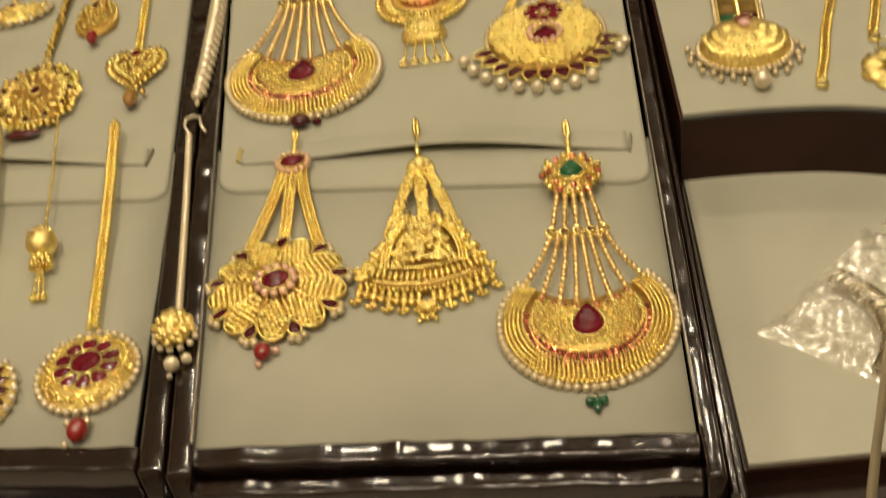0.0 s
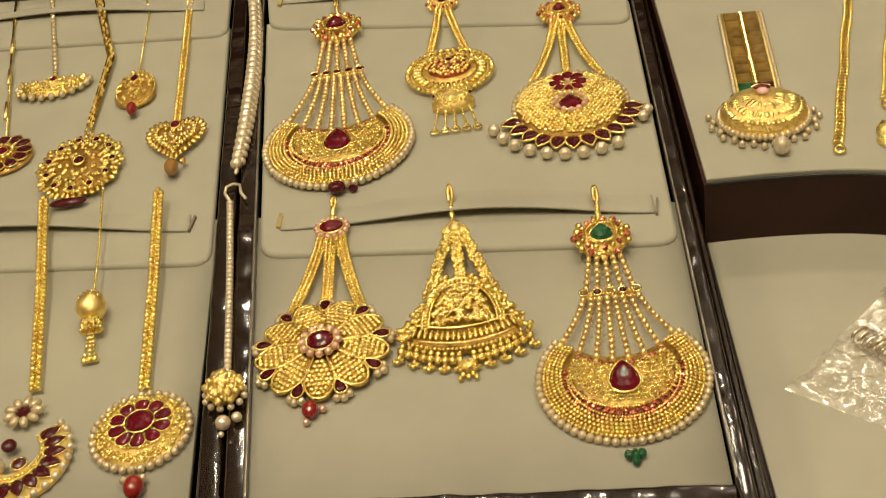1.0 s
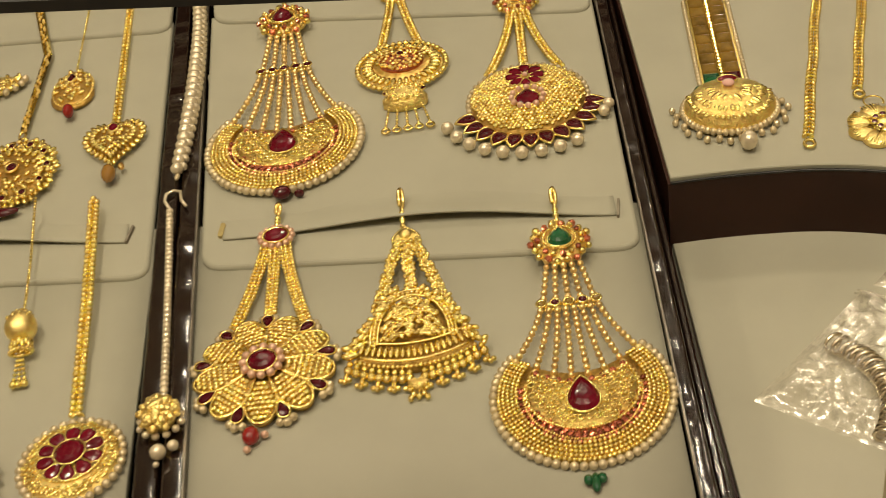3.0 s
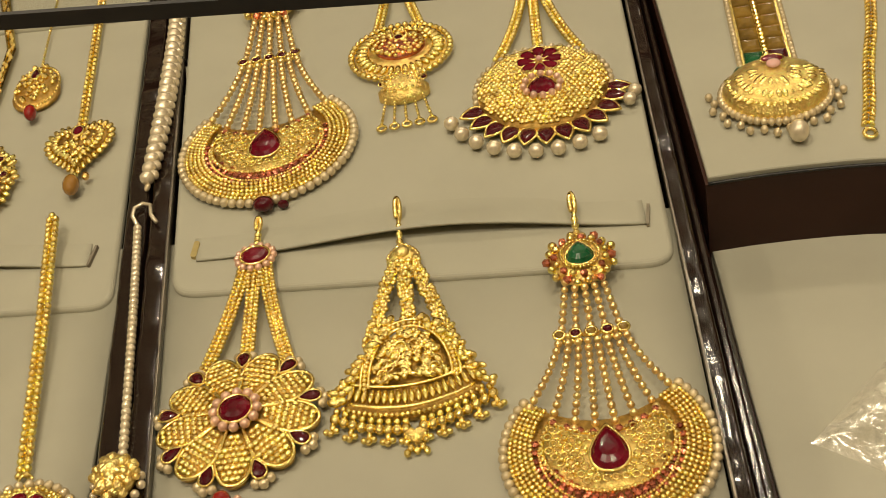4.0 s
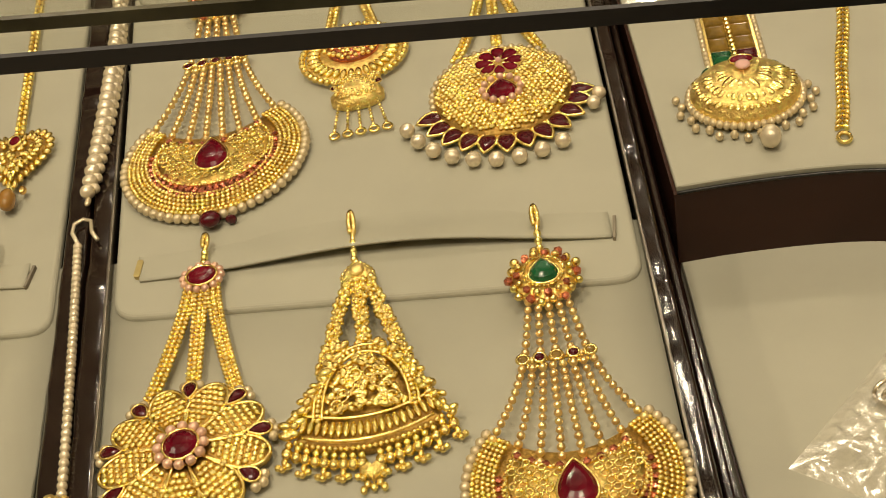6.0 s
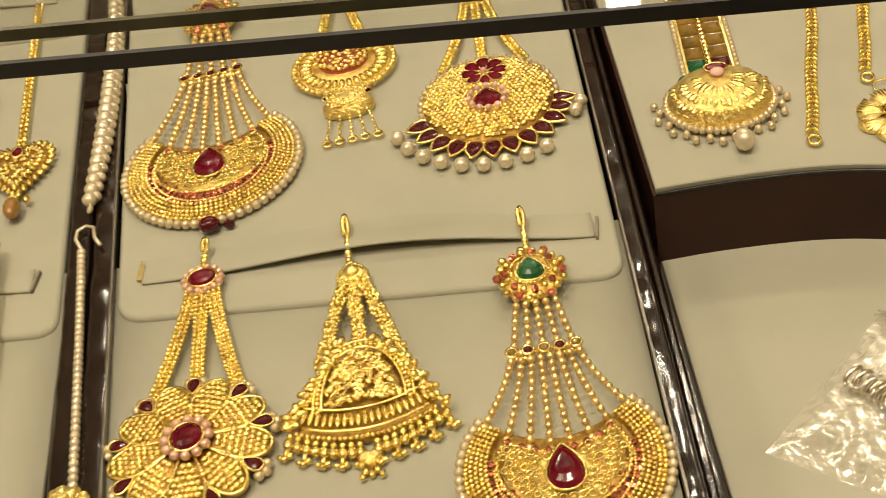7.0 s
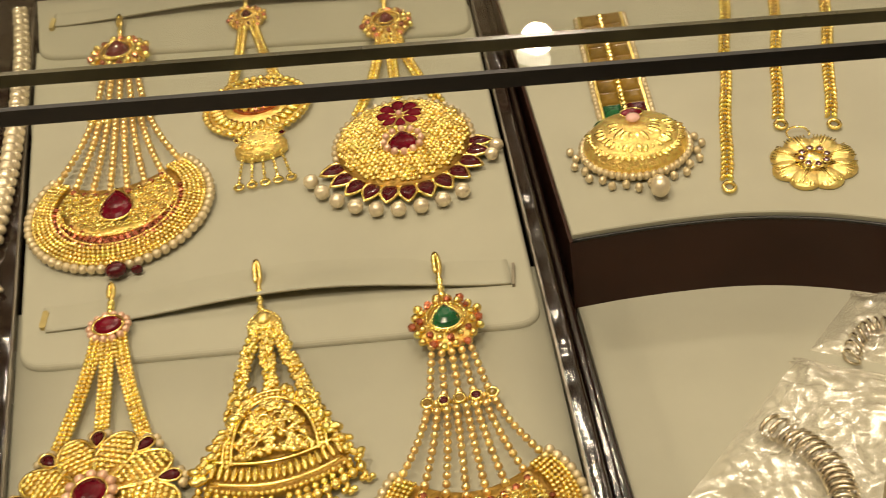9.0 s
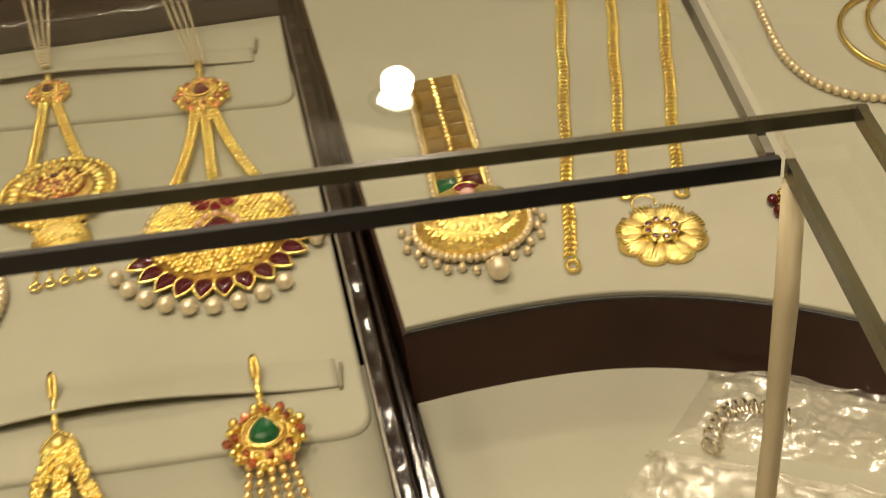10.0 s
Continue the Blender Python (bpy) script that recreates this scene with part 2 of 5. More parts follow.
def thing(name, at, label, category, group=""):
    ob = new(name)
    ob.empty_display_size = 0.01
    ob.matrix_basis = at
    return tagged(ob, label, category, group)


def arc(cx, cy, r, a0, a1, n, ry=None):
    a = np.radians(np.linspace(a0, a1, n))
    return np.stack([cx + r * np.cos(a), cy + (ry or r) * np.sin(a)], 1)


def circle(cx, cy, r, n=24, ry=None):
    return arc(cx, cy, r, 0, 360 * (n - 1) / n, n, ry)


def tear(cx, cy, w, h, n=20, rz=0.0):
    """A teardrop with its point up."""
    t = np.linspace(0, 2 * math.pi, n, endpoint=False)
    x = w * np.sin(t) * np.sin(t / 2) ** 0.9 * 1.27
    y = h * np.cos(t)
    p = turned(np.stack([x, y, 0 * x], 1), rz)[:, :2]
    return p[::-1] + (cx, cy)


def along(pts, step):
    """Points at even steps along a polyline."""
    p = np.asarray(pts, float)
    d = np.concatenate([[0], np.cumsum(np.linalg.norm(np.diff(p, axis=0), axis=1))])
    n = max(2, int(round(d[-1] / step)) + 1)
    s = np.linspace(0, d[-1], n)
    return np.stack([np.interp(s, d, p[:, k]) for k in range(p.shape[1])], 1)


def curve2(a, b, c, n=14):
    """A quadratic curve through control points."""
    t = np.linspace(0, 1, n)[:, None]
    a, b, c = (np.asarray(q, float) for q in (a, b, c))
    return a * (1 - t) ** 2 + 2 * b * t * (1 - t) + c * t * t


PEARL_MESH = {}


def pearl_mesh(material, name="pearl"):
    key = material.name
    if key not in PEARL_MESH:
        PEARL_MESH[key] = Geo().put(BEAD[0], BEAD[1]).mesh(name, material)
    return PEARL_MESH[key]


def pearl(parent, x, y, z, r, material=None, name="pearl"):
    ob = part(name, pearl_mesh(material or PEARL, name), None, parent)
    ob.matrix_basis = Matrix.LocRotScale((x, y, z), Euler((0, 0, random.uniform(0, 6))), (r, r, r))
    return ob


def gem(parent, outline, z, h, material, name="gemstone", rim=0.0005, label=""):
    """A faceted stone with a girdle, a crown and a flat table, in a wire setting."""
    o = np.asarray(outline, float)
    c, n = o.mean(0), len(o)
    g = Geo(False)
    rows = [np.column_stack([c + (o - c) * k, np.full(n, z + h * q)]) for k, q in ((1.0, 0.0), (0.97, 0.35), (0.80, 0.72), (0.52, 0.95), (0.30, 1.0))]
    f = [[i * n + a, i * n + (a + 1) % n, (i + 1) * n + (a + 1) % n, (i + 1) * n + a] for i in range(4) for a in range(n)]
    f += [[4 * n + a for a in range(n)], list(range(n))[::-1]]
    g.put(np.concatenate(rows), f)
    ob = part(name, g, material, parent, label)
    if rim:
        part("setting", Geo().tube(np.column_stack([c + (o - c) * 1.06, np.full(n, z + h * 0.35)]), rim, 6, True), GOLD, ob)
    return ob


def strand(parent, pts, r, material=None, name="strand", flat=1.0, label=""):
    """A string of touching beads."""
    p = np.asarray(pts, float)
    if p.shape[1] == 2:
        p = np.column_stack([p, np.full(len(p), r)])
    g = Geo()
    q = along(p, 2.45 * r)
    for x, y, z in q:
        g.bead(x, y, z, r * random.uniform(0.93, 1.05), sz=flat, kind=BEAD if r > 0.0009 else GRAIN)
    return part(name, g, material or GOLD, parent, label)


def strap(parent, pts, r, rows=2, material=None, name="chain_strap"):
    """A flat chain of two or three rows of beads with links between."""
    p = along(np.asarray(pts, float)[:, :2], 2.1 * r)
    d = np.gradient(p, axis=0)
    d /= np.linalg.norm(d, axis=1)[:, None]
    nrm = np.stack([-d[:, 1], d[:, 0]], 1)
    g = Geo()
    for k in range(rows):
        off = (k - (rows - 1) / 2) * 2.0 * r
        for i, (x, y) in enumerate(p + nrm * off):
            g.bead(x, y, r * 1.1 + random.uniform(-0.1, 0.1) * r, r * 1.05, sy=0.85, rz=math.atan2(d[i, 1], d[i, 0]) + 0.5 * (-1) ** k, kind=BEAD)
    for k in range(rows - 1):
        off = (k - (rows - 2) / 2) * 1.9 * r
        q = p + nrm * off
        g.tube(np.column_stack([q, np.full(len(q), r * 0.6)]), r * 0.4, 5)
    return part(name, g, material or GOLD, parent)


def grains(g, inside, x0, x1, y0, y1, step, r, height, jitter=0.15):
    """Fills a region with small granules in a close packing."""
    g.smooth = True
    j = 0
    y = y0
    while y < y1:
        x = x0 + (step / 2 if j % 2 else 0)
        while x < x1:
            px, py = x + random.uniform(-jitter, jitter) * step, y + random.uniform(-jitter, jitter) * step
            if inside(px, py):
                g.bead(px, py, height(px, py), r * random.uniform(0.8, 1.15), sz=0.8, rz=random.uniform(0, 3), kind=BEAD)
            x += step
        y += step * 0.87
        j += 1


def hook(parent, x, y, length, r=0.00085, material=None):
    """A wire eye hook rising from the top of a pendant."""
    pts = [(x, y, r)] + [(x + 0.0009 * math.sin(a), y + length * 0.55 + length * 0.45 * (1 - math.cos(a)) / 2, 0.0012 + 0.001 * math.sin(a / 2)) for a in np.linspace(0, 5.6, 14)]
    g = Geo().tube(pts, r, 6)
    for i in range(3):
        g.bead(x, y + length * (0.1 + 0.16 * i), r * 1.2, r * 1.6)
    return part("hook", g, material or GOLD, parent)


# ---- large structure ----
def single(name, geo, material, label, category, kind="", group=""):
    ob = new(name, geo.mesh(name, material))
    return tagged(ob, label, category, group, kind)


def slab(x0, x1, y0, y1, z0, z1):
    return [(x0, y0), (x1, y0), (x1, y1), (x0, y1)], z0, z1


# the edges of the trays run back and to one side
def main_left(y):
    return 0.0167 - (y + 0.0176) * 0.2056


def main_right(y):
    return 0.1812 - (y + 0.0088) * 0.1065


def left_right(y):
    return -0.0020 - (y + 0.0171) * 0.2060


def stand_left(y):
    return 0.1785 - (y - 0.1628) * 0.1278


BACK = 0.362
# an unseen room box round the counter, added to bounce and reflect light
single("floor", Geo(False).prism(*slab(-3, 3, -3, 3, -1.0, -0.95)), FLOOR, "unseen pale floor, added to bounce light", "floor", "structure")
single("ceiling", Geo(False).prism(*slab(-3, 3, -3, 3, 1.78, 1.84)), CEIL, "unseen warm white ceiling, made pale to bounce light", "ceiling", "structure")
for nm, b in (("wall_north", (-3, 3, 3, 3.1)), ("wall_south", (-3, 3, -3.1, -3)), ("wall_east", (3, 3.1, -3, 3)), ("wall_west", (-3.1, -3, -3, 3))):
    single(nm, Geo(False).prism(*slab(*b, -0.95, 1.78)), WALL, "unseen warm beige wall, added to close the room and bounce light", "wall", "structure")
for lx, ly, size, power in LAMPS:
    lamp = thing("ceiling_lamp", pose(lx, ly, 1.78), "round recessed ceiling lamp with a warm white glow; the outermost two are added fill", "lamp", "ceiling lamps")
    part("trim_ring", Geo().tube([((size * 0.5 + 0.016) * math.cos(a), (size * 0.5 + 0.016) * math.sin(a), -0.004) for a in np.linspace(0, 2 * math.pi, 24, endpoint=False)], 0.012, 6, True), SILVER, lamp)
    part("diffuser", Geo(False).prism(circle(0, 0, size * 0.5 + 0.004, 24), -0.012, -0.002), LAMP_GLOW, lamp)
# the base of the case under the trays
single("case_floor", Geo(False).prism([(-0.7, -0.045), (0.232, -0.045), (0.232, -0.6), (0.75, -0.6), (0.75, 0.62), (-0.7, 0.62)], -0.12, -0.040), LACQUER, "black glossy base of the display case", "case floor", "structure")
single("case_back", Geo(False).prism(*slab(-0.7, 0.75, 0.62, 0.64, -0.12, 0.19)), RISER, "dark brown back board of the display case", "case back", "structure")
single("counter_base", Geo(False).prism(*slab(-0.7, 0.75, -0.044, 0.62, -0.95, -0.121)), DARKWOOD, "dark veneered cabinet under the display case", "counter base", "structure")


def rounded(pts, r, n=5, which=None):
    """A polygon with some corners rounded."""
    out, m = [], len(pts)
    for i, p in enumerate(pts):
        p = np.array(p, float)
        if which is not None and i not in which:
            out.append(p)
            continue
        a, b = np.array(pts[i - 1], float) - p, np.array(pts[(i + 1) % m], float) - p
        a, b = a / np.linalg.norm(a), b / np.linalg.norm(b)
        out += list(curve2(p + a * r, p, p + b * r, n))
    return out


def pad(lo, hi, y0, y1, z, name, parent, slope=0.0, th=0.0030):
    """A padded card with rounded lower corners and a rolled lower edge."""
    xa, xb = lo(y0) + 0.0015, hi(y0) - 0.0015
    pts = [(xa, y0 - slope * 0.5), (xb, y0 + slope * 0.5), (hi(y1) - 0.001, y1), (lo(y1) + 0.001, y1)]
    o = np.array(rounded(pts, 0.010, 7, (0, 1)))
    n = len(o)
    e = np.roll(o, -1, 0) - np.roll(o, 1, 0)
    nrm = np.stack([e[:, 1], -e[:, 0]], 1)
    nrm /= np.linalg.norm(nrm, axis=1)[:, None] + 1e-12
    b, rows = 0.0020, [np.column_stack([o, np.full(n, z - th)])]
    for a in np.linspace(0, math.pi / 2, 5):
        rows.append(np.column_stack([o - nrm * b * (1 - math.cos(a)), np.full(n, z - b + b * math.sin(a))]))
    k = len(rows)
    f = [[i * n + q, i * n + (q + 1) % n, (i + 1) * n + (q + 1) % n, (i + 1) * n + q] for i in range(k - 1) for q in range(n)]
    f += [[(k - 1) * n + q for q in range(n)], list(range(n))[::-1]]
    return part(name, Geo(False).put(np.concatenate(rows), f), CARD, parent)


def flap(xa, xb, xa2, xb2, ya, yb, y1, z, lift, parent, peak=0.5):
    """The tongue of card above a slot: its lower edge lifts in the middle, its ends are cut short."""
    ny, nx = 22, 61
    grid = np.zeros((ny, nx, 3))
    for i in range(ny):
        v = (i / (ny - 1)) ** 1.5
        for j in range(nx):
            u = j / (nx - 1)
            y0 = ya * (1 - u) + yb * u
            y = y0 + (y1 - y0) * v
            x = (xa * (1 - u) + xb * u) * (1 - v) + (xa2 * (1 - u) + xb2 * u) * v
            arch = math.sin(math.pi * u ** (math.log(0.5) / math.log(peak))) ** 1.6
            down = y - y0
            q = max(0.0, 1 - down / 0.013)
            grid[i, j] = (x, y + 0.0035 * arch * max(0.0, 1 - down / 0.05), z + 0.0011 * min(1.0, q * 3) - 0.0004 * (q == 0) + lift * arch * max(0.0, 1 - down / 0.030) ** 2)
    return part("flap", Geo().sheet(grid, 0.0009), CARD, parent)


def rail(name, pts, w, z0, z1, parent, material=None, steps=150):
    """A bar along a line in plan, its top rounded over; its line and height waver a little."""
    p = np.array(pts, float)
    d = p[1] - p[0]
    n = np.array([-d[1], d[0]]) / np.linalg.norm(d)
    r = min(0.0016, w * 0.24)
    prof = [(0.0, z0)] + [(r - r * math.cos(a), z1 - r * 0.8 + r * 0.8 * math.sin(a)) for a in np.linspace(0, math.pi / 2, 5)]
    prof += [(w - u, z) for u, z in prof[::-1]]
    k, v = len(prof), []
    for i in range(steps + 1):
        c = p[0] + d * i / steps
        live = 0 < i < steps and w > 0.003
        wob = 0.00015 * noise.noise((i * 0.11, p[0][0] * 40, w * 900)) if live else 0.0
        lift = 0.00085 * noise.noise((p[0][0] * 90, np.linalg.norm(d) * i / steps * 95, w * 700)) if live else 0.0
        v += [(*(c + n * (u + wob)), z + lift * (z > z0 + 0.001) * (1 + 0.5 * math.sin(u * 900 + i * 0.3))) for u, z in prof]
    f = [[i * k + a, i * k + a + 1, (i + 1) * k + a + 1, (i + 1) * k + a] for i in range(steps) for a in range(k - 1)]
    f += [[i * k + k - 1, i * k, (i + 1) * k, (i + 1) * k + k - 1] for i in range(steps)]
    f += [list(range(k)), [steps * k + a for a in range(k)][::-1]]
    return part(name, Geo().put(np.array(v), f), material or LACQUER, parent)


def tray(lo, hi, front_l, front_r, label):
    t = thing("jewellery_tray", Matrix.Identity(4), label, "tray", "jewellery trays")
    g = Geo().sheet([[(lo(y) * (1 - u) + hi(y) * u, y + (front_l * (1 - u) + front_r * u) * (1 - v), 0.0) for u in np.linspace(0, 1, 9)] for v, y in ((0, 0.0), (0.5, 0.07), (1, 0.145))], 0.004)
    part("lower_pad", g, CARD, t)
    return t


yl, yr = -0.0176, -0.0090
main = tray(main_left, main_right, yl, yr, "black lacquered tray with cream padded cards and slots")
pad(main_left, main_right, 0.1155, 0.318, 0.0022, "middle_pad", main)
flap(-0.0030, 0.1568, -0.0400, 0.1450, 0.1318, 0.1345, 0.262, 0.0022, 0.0042, main, 0.55)
pad(main_left, main_right, 0.3010, BACK, 0.0044, "upper_pad", main, slope=-0.017)
flap(-0.0450, 0.1300, -0.0520, 0.1270, 0.3340, 0.3250, BACK - 0.002, 0.0044, 0.0034, main, 0.5)
rail("side_rail", [(main_left(-0.03), -0.03), (main_left(BACK), BACK)], 0.0085, -0.03, 0.0030, main)
rail("side_rail", [(main_right(BACK), BACK), (main_right(-0.03), -0.03)], 0.0058, -0.03, 0.0030, main)
rail("front_rail", [(main_right(yr), yr - 0.0004), (main_left(yl), yl - 0.0004)], 0.0082, -0.03, 0.0012, main)
rail("front_foot", [(main_right(-0.0195), -0.0195), (main_left(-0.028), -0.028)], 0.0065, -0.035, -0.0035, main)
rail("back_rail", [(main_left(BACK), BACK + 0.0005), (main_right(BACK), BACK + 0.0005)], 0.012, -0.03, 0.016, main)
rail("metal_lip", [(main_left(yl), yl), (main_left(BACK), BACK)], 0.0011, -0.002, 0.0034, main, SILVER)
rail("metal_lip", [(main_right(BACK), BACK), (main_right(yr), yr)], 0.0009, -0.002, 0.0034, main, SILVER)


def far_left(y):
    return left_right(y) - 0.19


left = tray(far_left, left_right, -0.0205, -0.0172, "black lacquered tray with cream padded cards, full of head ornaments")
pad(far_left, left_right, 0.1120, 0.318, 0.0022, "middle_pad", left)
flap(-0.2000, -0.0450, -0.2250, -0.0700, 0.1345, 0.1335, 0.262, 0.0022, 0.0036, left, 0.45)
pad(far_left, left_right, 0.3050, BACK, 0.0044, "upper_pad", left)
flap(-0.2500, -0.0900, -0.2560, -0.0960, 0.3330, 0.3330, BACK - 0.002, 0.0044, 0.0030, left, 0.5)
rail("side_rail", [(left_right(BACK), BACK), (left_right(-0.03), -0.03)], 0.0086, -0.03, 0.0024, left)
rail("front_rail", [(left_right(-0.0176), -0.0176), (far_left(-0.021), -0.021)], 0.010, -0.03, 0.0012, left)
rail("back_rail", [(far_left(BACK), BACK + 0.0005), (left_right(BACK), BACK + 0.0005)], 0.012, -0.03, 0.016, left)

# the ends of the slots: a dark strip coloured as the shade of the cut, and a tab
def slot_ends(parent, xa, xb, y, z):
    part("slot_end", Geo(False).prism([(xb, y), (xb + 0.0009, y), (xb + 0.0012, y + 0.0105), (xb + 0.0002, y + 0.0105)], z - 0.001, z + 0.0012), SLOT, parent, "dark strip painted for the shade at the slot's cut end")
    part("slot_tab", Geo(False).prism(rounded([(xa - 0.0012, y + 0.0005), (xa + 0.0012, y), (xa + 0.0008, y + 0.0085), (xa - 0.0014, y + 0.0090)], 0.001), z - 0.001, z + 0.0010), TAB, parent, "yellowish slot tab")


slot_ends(main, -0.0045, 0.1570, 0.1333, 0.0026)
slot_ends(main, -0.0460, 0.1300, 0.3310, 0.0052)
slot_ends(left, -0.2000, -0.0455, 0.1333, 0.0026)

# the stepped stand with its bowed front
STAND_Z, LOW_Z = 0.0030, -0.0305


def bow(x):
    """The bowed front line of the upper step."""
    q = (x - 0.228)
    return 0.1597 - 3.6 * q * q if q > 0 else 0.1597 - 1.5 * q * q


stand = thing("stepped_display_stand", Matrix.Identity(4), "stepped stand with cream card treads and a dark curved riser", "display stand")
xs = np.linspace(0.1785, 0.40, 80)
front = [(x, bow(x)) for x in xs]
part("upper_tread", Geo(False).prism([(stand_left(0.60), 0.60)] + front + [(0.60, 0.02), (0.60, 0.60)], STAND_Z - 0.0022, STAND_Z, 0.0004), CARD, stand)
inner = [(x, bow(x) - 0.0012) for x in xs]
part("riser", Geo(False).prism([(stand_left(0.60) - 0.001, 0.60)] + [(x - 0.001 if i == 0 else x, y) for i, (x, y) in enumerate(inner)] + [(0.60, 0.018), (0.60, 0.60)], -0.05, STAND_Z - 0.0024), RISER, stand)
part("tread_lip", Geo().tube([(x, y - 0.0008, STAND_Z - 0.0022) for x, y in front], 0.0007, 5), GASKET, stand)
lowfront = [(0.1975, 0.0028), (0.2425, 0.0092), (0.30, 0.012), (0.60, 0.004)]
lowleft = [(0.1784, 0.1550), (0.1868, 0.085)]
part("lower_tread", Geo(False).prism(lowleft + lowfront + [(0.60, 0.10), (0.40, 0.10), (0.33, 0.145), (0.25, 0.165)], LOW_Z - 0.0022, LOW_Z, 0.0004), CARD, stand)
part("plinth", Geo(False).prism([(x - 0.0012, y - (0.001 if y < 0.05 else 0)) for x, y in lowleft + lowfront] + [(0.60, 0.12), (0.25, 0.17)], -0.045, LOW_Z - 0.0024), RISER, stand)
part("side_rail", Geo(False).prism([(main_right(BACK) + 0.0072, BACK), (main_right(-0.03) + 0.0068, -0.03), (0.1990, -0.03), (stand_left(0.1628) - 0.0005, 0.155), (stand_left(BACK) - 0.0005, BACK)], -0.040, -0.0295, 0.001), LACQUER, stand)
part("side_rail", Geo(False).prism([(main_right(BACK) + 0.0072, BACK), (main_right(-0.03) + 0.0068, -0.03), (main_right(-0.03) + 0.0098, -0.03), (main_right(BACK) + 0.0098, BACK)], -0.040, -0.004, 0.0008), LACQUER, stand)

# ---- glass of the case ----
GX, GY, GZ = 0.2295, -0.0300, 0.1927
SY, SZ = 0.1278, -0.1191


def edge_y(x):
    return GY + SY * (x - GX)


G1, G2, SET = 0.0024, 0.0018, 0.0062


def pane_at(pts, dz, t):
    lo = [(x, y, GZ - G1 + SZ * (x - GX) + dz) for x, y in pts]
    hi = [(x, y, z + t) for x, y, z in lo]
    n = len(lo)
    return Geo(False).put(np.array(lo + hi), [[k, (k + 1) % n, n + (k + 1) % n, n + k] for k in range(n)] + [list(range(n))[::-1], list(range(n, 2 * n))])


def edge_bar(a, b, w, dz, t):
    """A thin bar along a glass edge from a to b, w wide to its left."""
    a, b = np.array(a, float), np.array(b, float)
    n = np.array([-(b - a)[1], (b - a)[0]])
    n = n / np.linalg.norm(n) * w
    return pane_at([tuple(a), tuple(b), tuple(b + n), tuple(a + n)], dz, t)


XL, YB = -0.45, 0.615
glass_top = thing("counter_top", Matrix.Identity(4), "two clear glass sheets forming the counter top, dark polished edges", "counter top")
part("lower_sheet", pane_at([(XL, edge_y(XL) + 0.001), (GX - 0.0016, GY + 0.001), (GX - 0.0022, YB), (XL, YB)], 0, G1), GLASS, glass_top)
part("upper_sheet", pane_at([(XL, edge_y(XL) + SET + 0.001), (GX - 0.0016, GY + SET + 0.001), (GX - 0.0022, YB), (XL, YB)], G1 + 0.0006, G2), GLASS, glass_top)
part("lower_edge", edge_bar((XL, edge_y(XL)), (GX, GY), 0.0009, 0, G1 + 0.0001), GASKET, glass_top, "dark polished edge")
part("upper_edge", edge_bar((XL, edge_y(XL) + SET), (GX + 0.0122, GY + SET), 0.0009, G1 + 0.0006, G2 + 0.0001), EDGE, glass_top, "dark polished edge")
glass_side = thing("counter_top", Matrix.Identity(4), "clear glass sheets over the return of the counter", "counter top")
part("lower_sheet", pane_at([(GX + 0.0018, GY - 0.0004), (GX + 0.0036, -0.60), (0.75, -0.60), (0.75, YB), (GX + 0.0006, YB)], 0, G1), GLASS, glass_side)
part("lower_edge", edge_bar((GX + 0.0024, -0.60), (GX + 0.0004, GY), -0.0012, 0, G1 + 0.0001), EDGE, glass_side, "dark polished edge")
part("seam", edge_bar((GX - 0.0004, GY + 0.0012), (GX - 0.0004, YB), 0.0011, 0.0002, G1), SEAM, glass_side, "grey sealed joint")
part("upper_edge", edge_bar((GX + 0.0125, -0.60), (GX + 0.0105, GY + SET - 0.0002), -0.0012, G1 + 0.0006, 0.0024), EDGE, glass_side, "dark polished edge")
post = single("corner_post", Geo().tube([(GX + 0.0014 + 0.0003 * math.sin(i * 1.3), GY - 0.0008, GZ - G1 - 0.0004 - i * (GZ - G1 + 0.0381) / 12) for i in range(13)], [0.0015 + 0.00014 * math.sin(i * 2.1) for i in range(13)], 8), SEALANT, "cream sealant bead down the glass corner", "corner post")

# ---- ornaments ----
def ring_beads(g, r, a0, a1, bead, z, cx=0.0, cy=0.0, ry=None, kind=BEAD, sz=1.0):
    n = max(2, int(round(abs(math.radians(a1 - a0)) * (r + (ry or r)) / 2 / (2 * bead))))
    closed = abs(a1 - a0) >= 359.9
    for i in range(n if closed else n + 1):
        a = math.radians(a0 + (a1 - a0) * i / n)
        g.bead(cx + r * math.cos(a), cy + (ry or r) * math.sin(a), z, bead, sz=sz, rz=a, kind=kind)


